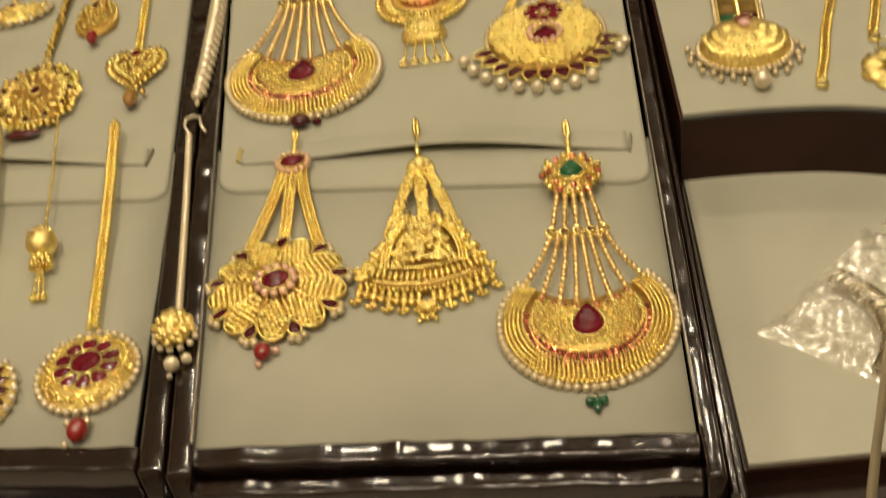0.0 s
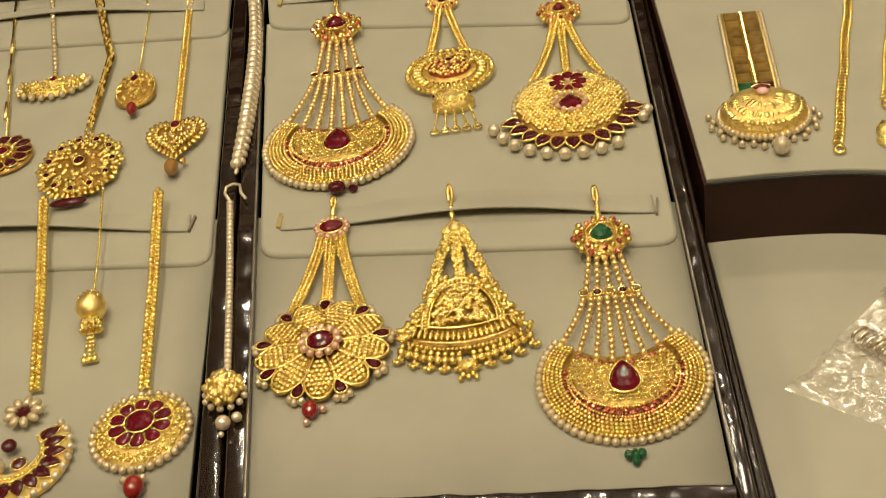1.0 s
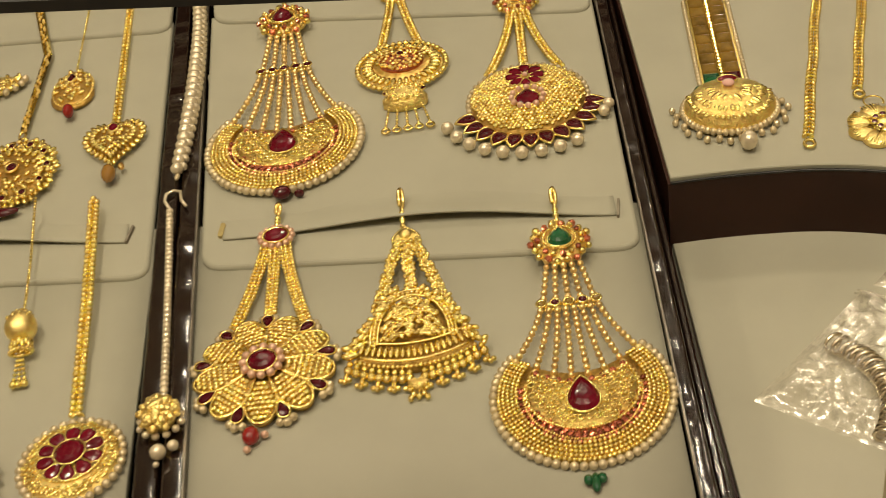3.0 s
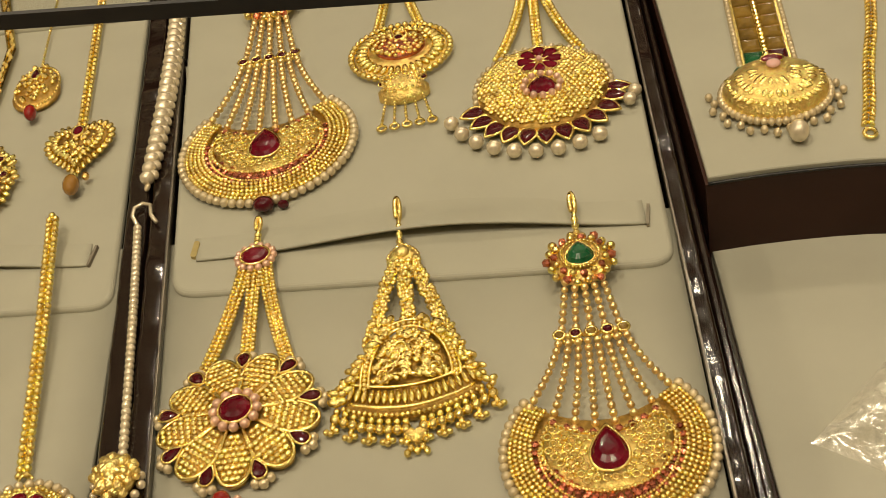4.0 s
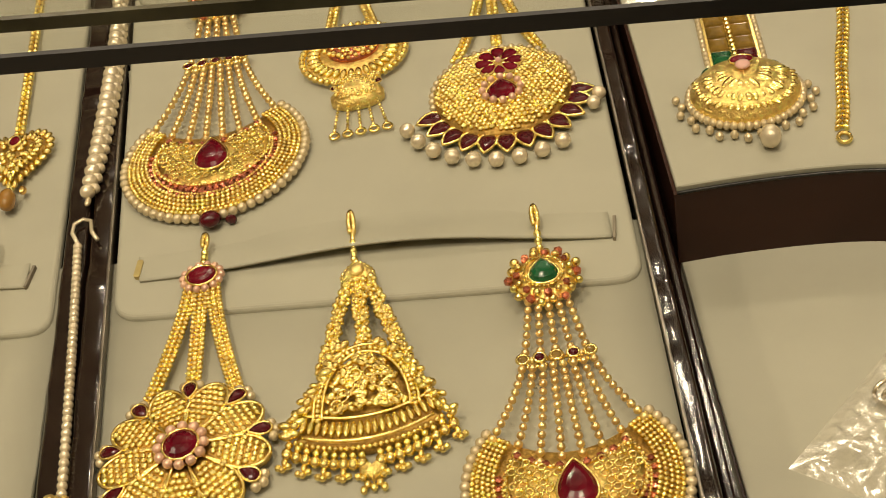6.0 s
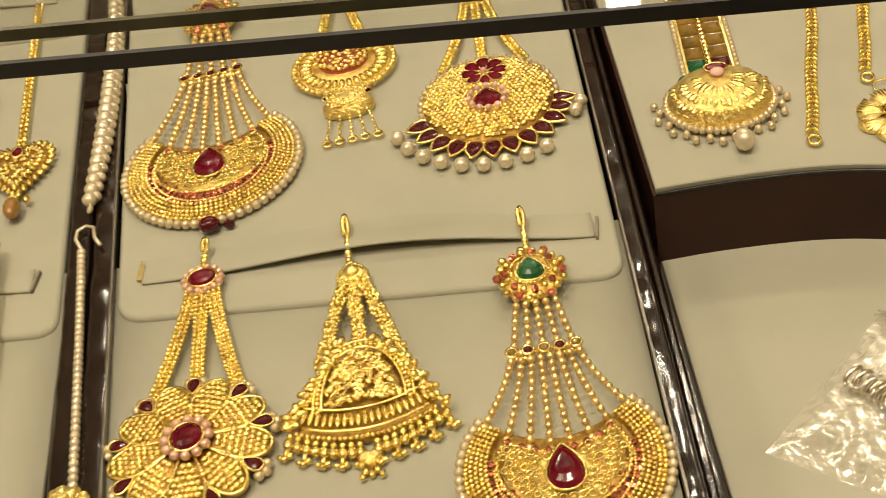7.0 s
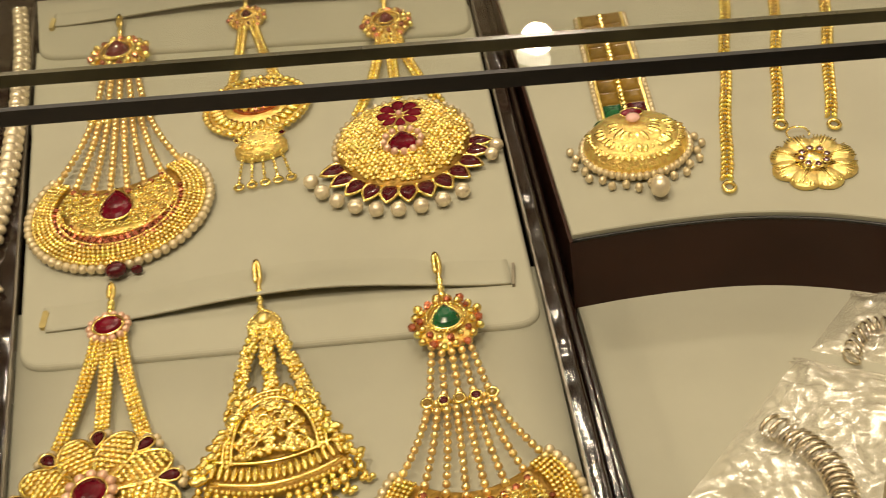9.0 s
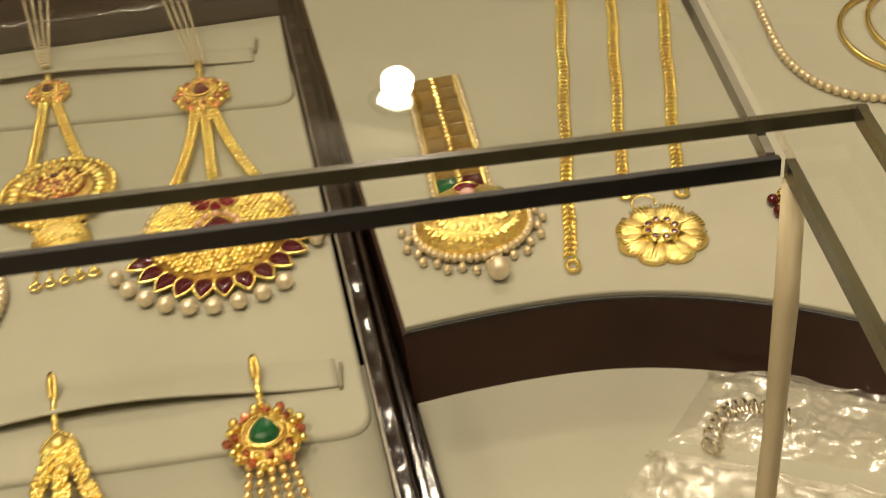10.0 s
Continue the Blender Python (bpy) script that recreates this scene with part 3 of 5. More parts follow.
def rosette(t, x, y, r, stone, w, h, name="rosette", label=""):
    """A round cluster of gold beads about a drop stone."""
    g = Geo().dome(circle(x, y, r * 0.9, 24), 0.0, r * 0.32, 4)
    ob = part(name, g, GOLD_FINE, t, label)
    b, c = Geo(), Geo(False)
    for i in range(18):
        a = i * 2 * math.pi / 18
        q = 0.98 if i % 2 else 0.90
        (b if i % 3 else c).bead(x + r * q * math.cos(a), y + r * q * math.sin(a), r * 0.20, r * random.uniform(0.12, 0.15), rz=a, kind=BEAD if i % 3 else GRAIN)
    for i in range(15):
        a = (i + 0.4) * 2 * math.pi / 15
        (c if i % 2 else b).bead(x + r * 0.74 * math.cos(a), y + r * 0.74 * math.sin(a), r * 0.34, r * random.uniform(0.10, 0.135), rz=a, kind=BEAD if i % 2 == 0 else GRAIN)
    part("bead_ring", b, GOLD, ob)
    part("stone_band", c, COPPER, ob, "coppery stones between gold beads")
    q = Geo()
    ring_beads(q, r * 0.55, 0, 360, r * 0.055, r * 0.40, x, y)
    part("bead_ring", q, GOLD, ob)
    gem(ob, tear(x, y + h * 0.05, w, h, 18), r * 0.28, r * 0.34, stone)
    return ob


def fan_pendant(x, y, rz, k, length, stone_top, drop, label, n_pearls=47, z=0.0014, rx=2.5):
    """A large crescent pendant hung on a fan of bead strands."""
    t = thing("crescent_pendant", pose(x, y, z, rx, 0, rz), label, "pendant", "large pendants")
    R = 0.0305 * k
    MY = -R * 0.13
    # the body: outer rim, bead bands, pierced moon
    o = list(arc(0, 0, R * 0.95, 138, 402, 48))
    top = [q for q in curve2((R * 0.95 * math.cos(math.radians(42)), R * 0.95 * math.sin(math.radians(42))), (0, R * 0.02), (-R * 0.95 * math.cos(math.radians(42)), R * 0.95 * math.sin(math.radians(42))), 16)][1:-1]
    g = Geo()
    g.prism(o + top, 0.0, 0.0022, 0.0005)
    body = part("body", g, GOLD_BASE, t, "pierced gold crescent with beaded bands")
    # four close rows of fine beads, ribbed across
    for j in range(5):
        q = Geo()
        ring_beads(q, R * (0.935 - 0.050 * j), 140, 400, R * 0.027, 0.0024 + 0.00032 * j)
        part("bead_band", q, GOLD, body)
    # a sickle of coppery stones between two wires
    q = Geo(False)
    for j, (rr, a0, a1) in enumerate(((0.690, 170, 370), (0.620, 184, 356), (0.545, 198, 342), (0.480, 215, 325))):
        n = int((a1 - a0) / 8.2)
        for i in range(n + 1):
            a = math.radians(a0 + (a1 - a0) * i / n)
            q.bead(R * rr * math.cos(a), R * (rr * math.sin(a) - 0.03 - 0.03 * j), 0.0036, R * random.uniform(0.034, 0.046), sz=0.8, rz=random.uniform(0, 3), kind=GRAIN)
    part("stone_band", q, COPPER, body, "sickle of coppery red stones")
    q = Geo()
    ring_beads(q, R * 0.655, 176, 364, R * 0.017, 0.0042, 0, -R * 0.045)
    part("bead_band", q, GOLD, body)
    # the moon
    lower = arc(0, MY + R * 0.12, R * 0.62, 145, 395, 40, R * 0.54)
    upper = curve2(lower[-1], (0, MY + R * 0.05), lower[0], 16)[1:-1]
    moon = np.concatenate([lower, upper])
    mo = part("moon", Geo().dome(moon, 0.002, 0.0050, 4, power=0.6), GOLD_FINE, body)
    q = Geo()
    q.tube(np.column_stack([moon, np.full(len(moon), 0.0042)]), R * 0.018, 6, True)
    part("wire", q, GOLD, mo)
    def in_moon(px, py):
        py -= MY
        inside = (px / (R * 0.585)) ** 2 + ((py - R * 0.12) / (R * 0.50)) ** 2 < 1
        return inside and py < R * (0.20 + 0.19 * (px / (0.508 * R)) ** 2) and math.hypot(px, py + R * 0.02) > R * 0.23

    def moon_z(px, py):
        return 0.0045 + 0.0013 * (1 - (px * px + py * py) / (R * R))
    # pierced work: open rings with a granule in every third
    rings, dots, step, j, y0 = Geo(), Geo(), R * 0.090, 0, -R * 0.75
    while y0 < R * 0.42:
        x0 = -R * 0.6 + (step / 2 if j % 2 else 0)
        i = 0
        while x0 < R * 0.6:
            if in_moon(x0, y0):
                zz = moon_z(x0, y0)
                r0 = step * random.uniform(0.36, 0.44)
                rings.tube([(x0 + r0 * math.cos(a), y0 + r0 * math.sin(a), zz) for a in np.linspace(0, 2 * math.pi, 8, endpoint=False)], step * 0.13, 5, True)
                if (i + j) % 3 == 0 or random.random() < 0.25:
                    dots.bead(x0 + step * 0.25, y0 + step * 0.3, zz + 0.0004, step * random.uniform(0.24, 0.34))
            x0 += step
            i += 1
        y0 += step * 0.87
        j += 1
    part("relief", rings, GOLD, mo, "pierced ring work")
    part("granulation", dots, GOLD, mo)
    q = Geo()
    for px, py in along(np.concatenate([moon * 1.0, moon[:1]]), R * 0.062):
        q.bead(px * 1.02, py * 1.01, 0.0044, R * 0.026)
    part("bead_ring", q, GOLD, mo)
    for i in range(9):
        u = -1 + i / 4
        part("edge_stone", Geo(False).bead(u * R * 0.49, MY + R * (0.25 + 0.18 * u * u), 0.0046, R * 0.042, sz=0.7, kind=GRAIN), COPPER, mo)
    gem(mo, tear(0, MY + R * 0.01, R * 0.175, R * 0.250, 20), 0.0052, 0.0030, RUBY, label="faceted drop-shaped ruby red stone")
    # pearls about the rim
    for i in range(n_pearls):
        a = math.radians(139 + (401 - 139) * i / (n_pearls - 1))
        pearl(t, R * 1.0 * math.cos(a), R * 1.0 * math.sin(a), 0.0015 * k, 0.00165 * k * random.uniform(0.95, 1.04), PEARL)
    # strands and crossbar
    bar_y, bar_w, top_y, tr = length * 0.578, 0.0100 * k, length, 0.0114 * k
    for i in range(8):
        u = -1 + 2 * i / 7
        xe = u * R * 0.70
        ye = R * (0.16 + 0.40 * u * u)
        p = curve2((u * bar_w, bar_y), (u * bar_w * 1.25, (bar_y * 0.55 + ye * 0.45)), (xe, ye), 12)
        strand(t, np.column_stack([p, np.linspace(0.0014, 0.0030, 12)]), 0.00128 * k, GOLD_SOFT)
    for i in range(5):
        u = -1 + 0.5 * i
        strand(t, [(u * bar_w * 0.95, bar_y, 0.0014), (u * tr * 0.52, top_y - tr * 0.8, 0.0014)], 0.00132 * k, GOLD_SOFT)
    bar = part("crossbar", Geo().tube([(-bar_w * 1.12, bar_y, 0.0012), (0, bar_y, 0.0012), (bar_w * 1.12, bar_y, 0.0012)], 0.0007, 6), GOLD, t)
    for i in range(5):
        m = (OLIVE if drop == "green" else RUBY_D) if i % 2 == 0 else RUBY_D
        gem(bar, circle((-1 + 0.5 * i) * bar_w, bar_y, 0.0017 * k, 10), 0.0021, 0.0010, m, rim=0.0005)
    b = Geo()
    for i in range(10):
        b.bead((-1 + 2 * i / 9) * bar_w * 1.1, bar_y - 0.0022 * k, 0.0012, 0.0009 * k)
    part("bead_row", b, GOLD, bar)
    rosette(t, 0, top_y, tr, stone_top, tr * 0.40, tr * 0.46)
    hook(t, 0, top_y + tr, 0.021)
    if drop == "green":
        for dx, dy in ((-0.0022, 0.0), (0.0022, 0.0002), (0, -0.0012)):
            part("drop_bead", Geo().bead(dx, -R * 1.02 - 0.0055 + dy, 0.0022, 0.0017, sy=2.3 if dx == 0 else 1.2, kind=BEAD), GREEN, t, "emerald green drop bead")
    else:
        part("drop_bead", Geo().bead(-0.001, -R * 1.02 - 0.0022, 0.0030, 0.0042, sy=0.85, sz=0.7, kind=BEAD), RUBY_D, t, "dark red drop bead")
        part("drop_bead", Geo().bead(0.0062, -R * 1.02 - 0.003, 0.0016, 0.0022, sy=0.5, kind=BEAD), RUBY_D, t, "dark red drop bead")
    return t


def flower_pendant(x, y, rz):
    """A nine-petalled gold flower hung on three chains."""
    t = thing("flower_pendant", pose(x, y, 0.0014, 2.5, 0, rz), "gold petal flower pendant with ruby stones, pearls and three chains", "pendant", "large pendants")
    part("backplate", Geo().prism(circle(0, 0, 0.0205, 36), 0.0, 0.0016, 0.0004), GOLD_DEEP, t)
    for i in range(9):
        a = 90 + 20 + 40 * i
        ar = math.radians(a)
        base = [(0.0060, -0.0024)] + [(0.0165 + 0.0096 * math.cos(q), 0.0064 * math.sin(q) * (1 - 0.22 * (1 - math.cos(q)) / 2)) for q in np.linspace(-2.4, 2.4, 19)] + [(0.0060, 0.0024)]
        ol = turned(np.column_stack([np.array(base), np.zeros(len(base))]), ar)[:, :2]
        pt = part("petal", Geo().dome(ol, 0.0010, 0.0034, 4, power=0.5), GOLD_BASE, t)
        q = Geo()

        def in_petal(px, py, ca=math.cos(ar), sa=math.sin(ar)):
            u, v = px * ca + py * sa, -px * sa + py * ca
            return ((u - 0.0165) / 0.0088) ** 2 + (v / (0.0040 if u < 0.012 else 0.0054)) ** 2 < 1
        cx, cy = 0.0165 * math.cos(ar), 0.0165 * math.sin(ar)
        # rows of hammered scales across the petal
        for iu in range(9):
            for iv in range(-4, 5):
                u, v = 0.0076 + iu * 0.00205, (iv + (0.5 if iu % 2 else 0.0)) * 0.00185
                px, py = u * math.cos(ar) - v * math.sin(ar), u * math.sin(ar) + v * math.cos(ar)
                if in_petal(px, py):
                    q.bead(px, py, 0.0034 + random.uniform(-0.0002, 0.0003), 0.00108 * random.uniform(0.85, 1.1), sx=0.95, sy=1.12, sz=0.75, rz=ar + random.uniform(-0.4, 0.4))
        part("granulation", q, GOLD, pt)
        w = Geo().tube(np.column_stack([ol, np.full(len(ol), 0.0029)]), 0.00065, 6, True)
        part("wire", w, GOLD, pt)
    for i in range(9):
        a = math.radians(90 + 40 * i)
        ca, sa = math.cos(a), math.sin(a)
        gem(t, tear(0.0230 * ca, 0.0230 * sa, 0.0022, 0.0034, 12, a + math.pi / 2), 0.0030, 0.0016, RUBY_D, rim=0.0004)
        for v, rr in ((-0.0024, 0.0262), (0.0024, 0.0262), (-0.0001, 0.0274)):
            if i == 0 and rr > 0.027:
                continue
            pearl(t, rr * ca - v * sa, rr * sa + v * ca, 0.0018, 0.0017, PEARL)
    gem(t, circle(0, 0, 0.0052, 14), 0.0042, 0.0022, RUBY, label="round ruby red centre stone")
    for i in range(12):
        a = i * math.pi / 6
        pearl(t, 0.0069 * math.cos(a), 0.0069 * math.sin(a), 0.0046, 0.00165, PEARL_P)
    ty = 0.0735
    for i, (xe, ye) in enumerate(((-0.0148, 0.0190), (0.0, 0.0225), (0.0150, 0.0195))):
        xs0 = (-0.0038, 0.0, 0.0038)[i]
        strap(t, curve2((xs0, ty - 0.004), (xs0 * 1.6, (ty + ye) / 2 + 0.002), (xe, ye), 12), 0.00092, 3)
    top = part("top_plate", Geo().prism(circle(0, ty, 0.0062, 24, 0.0050), 0.0, 0.0016, 0.0004), GOLD, t)
    gem(top, circle(0, ty, 0.0050, 16, 0.0042), 0.0016, 0.0026, RUBY)
    for i in range(14):
        a = i * 2 * math.pi / 14
        pearl(t, 0.0066 * math.cos(a), ty + 0.0056 * math.sin(a), 0.0017, 0.00135, PEARL_P)
    hook(t, 0, ty + 0.006, 0.014)
    part("drop_bead", Geo().bead(-0.0030, -0.0312, 0.0030, 0.0032, sy=1.2), CORAL, t, "coral red drop bead")
    part("drop_cap", Geo().bead(-0.0042, -0.0362, 0.0020, 0.0014), PEARL_P, t)
    part("drop_cap", Geo().bead(0.0016, -0.0304, 0.0020, 0.0015), PEARL_P, t)
    # the flower rises towards its centre
    for ob in t.children_recursive:
        if ob.data.name.startswith("pearl"):
            ob.location.z += 0.0032 * max(0.0, 1 - math.hypot(ob.location.x, ob.location.y) / 0.026)
        else:
            for v in ob.data.vertices:
                v.co.z += 0.0032 * max(0.0, 1 - math.hypot(v.co.x, v.co.y) / 0.026)
    return t


def temple_pendant(x, y, rz):
    """A domed gold pendant with a fringe of beads, on three chains."""
    t = thing("temple_pendant", pose(x, y, 0.0014, 2.8, 0, rz), "all-gold embossed temple pendant with a bead fringe and chains", "pendant", "large pendants")
    # a plate in the shape of a bell, wide at its foot
    lx = np.linspace(-0.0225, 0.0225, 22)
    low = np.stack([lx, -0.0150 + 0.0058 * (lx / 0.0225) ** 2], 1)
    plate = np.concatenate([low, curve2(low[-1], (0.0150, 0.0165), (0, 0.0222), 10)[1:], curve2((0, 0.0222), (-0.0150, 0.0165), low[0], 10)[1:-1]])
    body = part("body", Geo().prism(plate, 0.0, 0.0026, 0.0006), GOLD_BASE, t)

    def arch_line(w, h, y0, n=30):
        a = np.linspace(0, math.pi, n)
        return np.stack([w * np.cos(a), y0 + h * np.sin(a) ** 0.9], 1)
    inner = arch_line(0.0128, 0.0228, -0.0034)
    part("panel", Geo().dome(inner, 0.0024, 0.0052, 5, power=0.6), GOLD_BASE, body, "embossed arched panel")
    # knobs and short curls of the relief, heaped towards the middle
    q = Geo()
    for _ in range(230):
        px, py = random.uniform(-0.0118, 0.0118), random.uniform(-0.003, 0.0185)
        lim = 1 - (px / 0.0118) ** 2 - (max(0.0, py + 0.003) / 0.0218) ** 2
        if lim < 0:
            continue
        q.bead(px, py, 0.0046 + 0.0026 * lim, random.uniform(0.0007, 0.0013), sx=random.uniform(1.0, 1.9), rz=random.uniform(0, 3.14))
    for s0 in (-1, 1):
        for k in range(4):
            c = np.array([s0 * (0.0028 + 0.0020 * k), 0.0100 - 0.0036 * k])
            a = np.linspace(0, 4.6, 10)
            q.tube([(c[0] + s0 * (0.0007 + 0.00028 * i) * math.cos(b), c[1] + (0.0007 + 0.00028 * i) * math.sin(b), 0.0074) for i, b in enumerate(a)], 0.00042, 5)
    part("relief", q, GOLD, body, "raised scrolling relief")
    w = Geo()
    for ww, hh in ((0.0132, 0.0234), (0.0158, 0.0262)):
        o = arch_line(ww, hh, -0.0036)
        w.tube(np.column_stack([o, np.full(len(o), 0.0050)]), 0.0006, 6)
    for y0 in (-0.0046, -0.0128):
        p = [(x, y0 + 0.0050 * (x / 0.0205) ** 2, 0.0048) for x in np.linspace(-0.0195, 0.0195, 16)]
        w.tube(p, 0.0006, 6)
    part("wire", w, GOLD, body)
    q = Geo()
    for px, py in along(arch_line(0.0145, 0.0248, -0.0036), 0.0018):
        q.bead(px, py, 0.0050, 0.00092)
    part("bead_ring", q, GOLD, body)
    # upright flutes along the foot, a bead row under them
    q = Geo()
    for i in range(19):
        u = -1 + i / 9
        q.bead(0.0188 * u, -0.0087 + 0.0046 * u * u, 0.0046, 0.00098, sy=3.0, sz=1.2, rz=u * 0.35)
    part("fluting", q, GOLD, body)
    q = Geo()
    for i in range(27):
        u = -1 + i / 13
        q.bead(0.0215 * u, -0.0147 + 0.0058 * u * u, 0.0036, 0.00085)
    part("bead_band", q, GOLD, body)
    # heaped scrolls down both sides
    q = Geo()
    for sgn in (-1, 1):
        for p in along(curve2((0.0232 * sgn, -0.0070), (0.0150 * sgn, 0.0100), (0.0060 * sgn, 0.0225), 12), 0.0021):
            for _ in range(4):
                q.bead(p[0] + random.uniform(-1, 1) * 0.0021, p[1] + random.uniform(-1, 1) * 0.0016, 0.0034 + random.random() * 0.0026, random.uniform(0.0008, 0.0015), sy=random.uniform(1.0, 1.7), rz=random.uniform(0, 3))
    part("side_scroll", q, GOLD, body, "heaped gold scrolls")
    for i in range(19):
        w = -1 + i / 9
        if abs(w) < 0.06:
            continue
        ex, ey = 0.0238 * w, -0.0172 + 0.0082 * w * w
        dx, dy = 0.35 * w, -1.0
        g = Geo()
        g.bead(ex, ey + 0.0006, 0.0024, 0.0012)
        g.bead(ex + dx * 0.0021, ey + dy * 0.0021, 0.0021, 0.00170, sy=1.25)
        if i % 2 == 0:
            g.bead(ex + dx * 0.0046, ey + dy * 0.0046, 0.0017, 0.0010, sy=1.4)
            for ox, oy in ((0, 0.0068), (0.0015, 0.0060), (-0.0015, 0.0060)):
                g.bead(ex + dx * oy + ox, ey + dy * oy, 0.0015, 0.0011)
        part("fringe_bead", g, GOLD, t)
    ht = part("heart_drop", Geo().dome([(0.0040 * math.sin(a) ** 3, -0.0218 + 0.0037 * (13 * math.cos(a) - 5 * math.cos(2 * a) - 2 * math.cos(3 * a) - math.cos(4 * a)) / 14.5) for a in np.linspace(0, -6.283, 28, endpoint=False)], 0.0008, 0.0034, 4), GOLD_FINE, t, "small gold heart")
    g = Geo()
    for ox, oy in ((0, -0.0275), (-0.0018, -0.0262), (0.0018, -0.0262), (-0.0030, -0.0280), (0.0030, -0.0280)):
        g.bead(ox, oy, 0.0015, 0.0011, sy=1.3)
    part("fringe_bead", g, GOLD, ht)
    ty = 0.0562
    for xe, ye, xs0 in ((-0.0128, 0.0175, -0.003), (0.0005, 0.0225, 0.0), (0.0128, 0.0175, 0.003)):
        p = along(curve2((xs0, ty - 0.003), (xs0 * 1.4 + xe * 0.25, (ty + ye) / 2), (xe, ye), 12), 0.0013)
        q = Geo()
        for i, (px, py) in enumerate(p):
            for side in (-1, -0.4, 0.4, 1, 0):
                q.bead(px + side * 0.0017 + random.uniform(-1, 1) * 0.0003, py + random.uniform(-1, 1) * 0.0006, 0.0014 + random.random() * 0.0016, random.uniform(0.0006, 0.0011), sx=random.uniform(1, 1.5), rz=random.uniform(0, 3))
        part("chain_strap", q, GOLD, t)
    top = part("top_knob", Geo().dome(tear(0, ty + 0.0004, 0.0058, 0.0052, 18), 0.0, 0.0034, 4), GOLD_FINE, t)
    q = Geo()
    for px, py in along(np.concatenate([tear(0, ty + 0.0004, 0.0053, 0.0052, 22)]), 0.0016):
        q.bead(px, py, 0.0016, 0.0008)
    part("bead_ring", q, GOLD, top)
    part("boss", Geo().bead(0, ty, 0.0034, 0.0026, sz=0.6), GOLD_MATT, top)
    hook(t, -0.0008, ty + 0.005, 0.0245)
    return t


def disc_pendant(x, y, rz):
    """A granulated gold disc with red leaf stones and a fringe of white pearls."""
    t = thing("disc_pendant", pose(x, y, 0.0034, 1.1, 0, rz), "granulated gold disc pendant with red leaf stones and white pearls", "pendant", "large pendants")
    R = 0.0256
    o = circle(0, 0.001, R, 40, R * 1.03)
    d = part("disc", Geo().dome(o, 0.0, 0.0062, 6, power=0.6), GOLD_BASE, t)
    q = Geo(False)
    grains(q, lambda px, py: math.hypot(px, py - 0.001) < R * 0.98 and math.hypot(px - 0.0, py + 0.0045) > 0.0062 and math.hypot(px, py - 0.0140) > 0.0088, -R, R, -R, R * 1.06, 0.00205, 0.00118, lambda px, py: random.uniform(-0.0003, 0.0004) + 0.0029 + 0.0034 * max(0.0, 1 - (px * px + py * py) / (R * R)) ** 0.6, 0.12)
    part("granulation", q, GOLD, d)
    for i in range(8):
        a = math.radians(90 + 45 * i)
        gem(d, tear(0.0054 * math.cos(a), 0.0140 + 0.0054 * math.sin(a), 0.0027, 0.0038, 12, a + math.pi / 2), 0.0052, 0.0012, RUBY, "petal_stone", rim=0.0003)
    part("boss", Geo().bead(0, 0.0145, 0.0062, 0.0012), BLUSH, d)
    gem(d, tear(0, -0.0042, 0.0056, 0.0060, 16), 0.0060, 0.0026, RUBY)
    for i in range(12):
        a = i * math.pi / 6
        pearl(d, 0.0070 * math.cos(a), -0.0046 + 0.0070 * math.sin(a), 0.0074, 0.00140, PEARL_P)
    for i in range(26):
        a = math.radians(-8 + 196 * i / 25)
        pearl(t, R * 1.03 * math.cos(a), 0.001 + R * 1.06 * math.sin(a), 0.0018, 0.0015, PEARL)
    for i in range(11):
        a = math.radians(199 + 139 * i / 10)
        gem(t, tear(0.0293 * math.cos(a), 0.0293 * math.sin(a), 0.0034, 0.0048, 12, a + math.pi / 2 + math.pi), 0.0014, 0.0016, RUBY_D, "leaf_stone", rim=0.0006)
    for i in range(9):
        a = math.radians(202 + 97 * i / 8)
        pearl(t, 0.0388 * math.cos(a), 0.0388 * math.sin(a), 0.0026, 0.0030, PEARL_W)
    for a, r2 in ((334, 0.0355), (343, 0.0360)):
        pearl(t, r2 * math.cos(math.radians(a)), r2 * math.sin(math.radians(a)), 0.0026, 0.0027, PEARL_W)
    a = math.radians(349)
    gem(t, tear(0.0290 * math.cos(a), 0.0290 * math.sin(a), 0.0030, 0.0050, 12, a - math.pi / 2), 0.0014, 0.0016, RUBY_D, "leaf_stone", rim=0.0006)
    for xe, xs0 in ((-0.0165, -0.003), (0.0, 0.0), (0.0165, 0.003)):
        strap(t, curve2((xs0, 0.0820), (xs0 * 2, 0.05), (xe, 0.0275 if xe == 0 else 0.0245), 10), 0.00125, 2)
    rosette(t, 0, 0.0865, 0.0108, RUBY, 0.0030, 0.0034)
    hook(t, 0, 0.096, 0.016)
    for dx in (-0.0045, -0.0015, 0.0015, 0.0045):
        strand(t, [(dx * 0.6 + 0.0, 0.106, 0.006), (dx - 0.006, 0.150, 0.014)], 0.0007, PEARL_W, "cord")
    return t


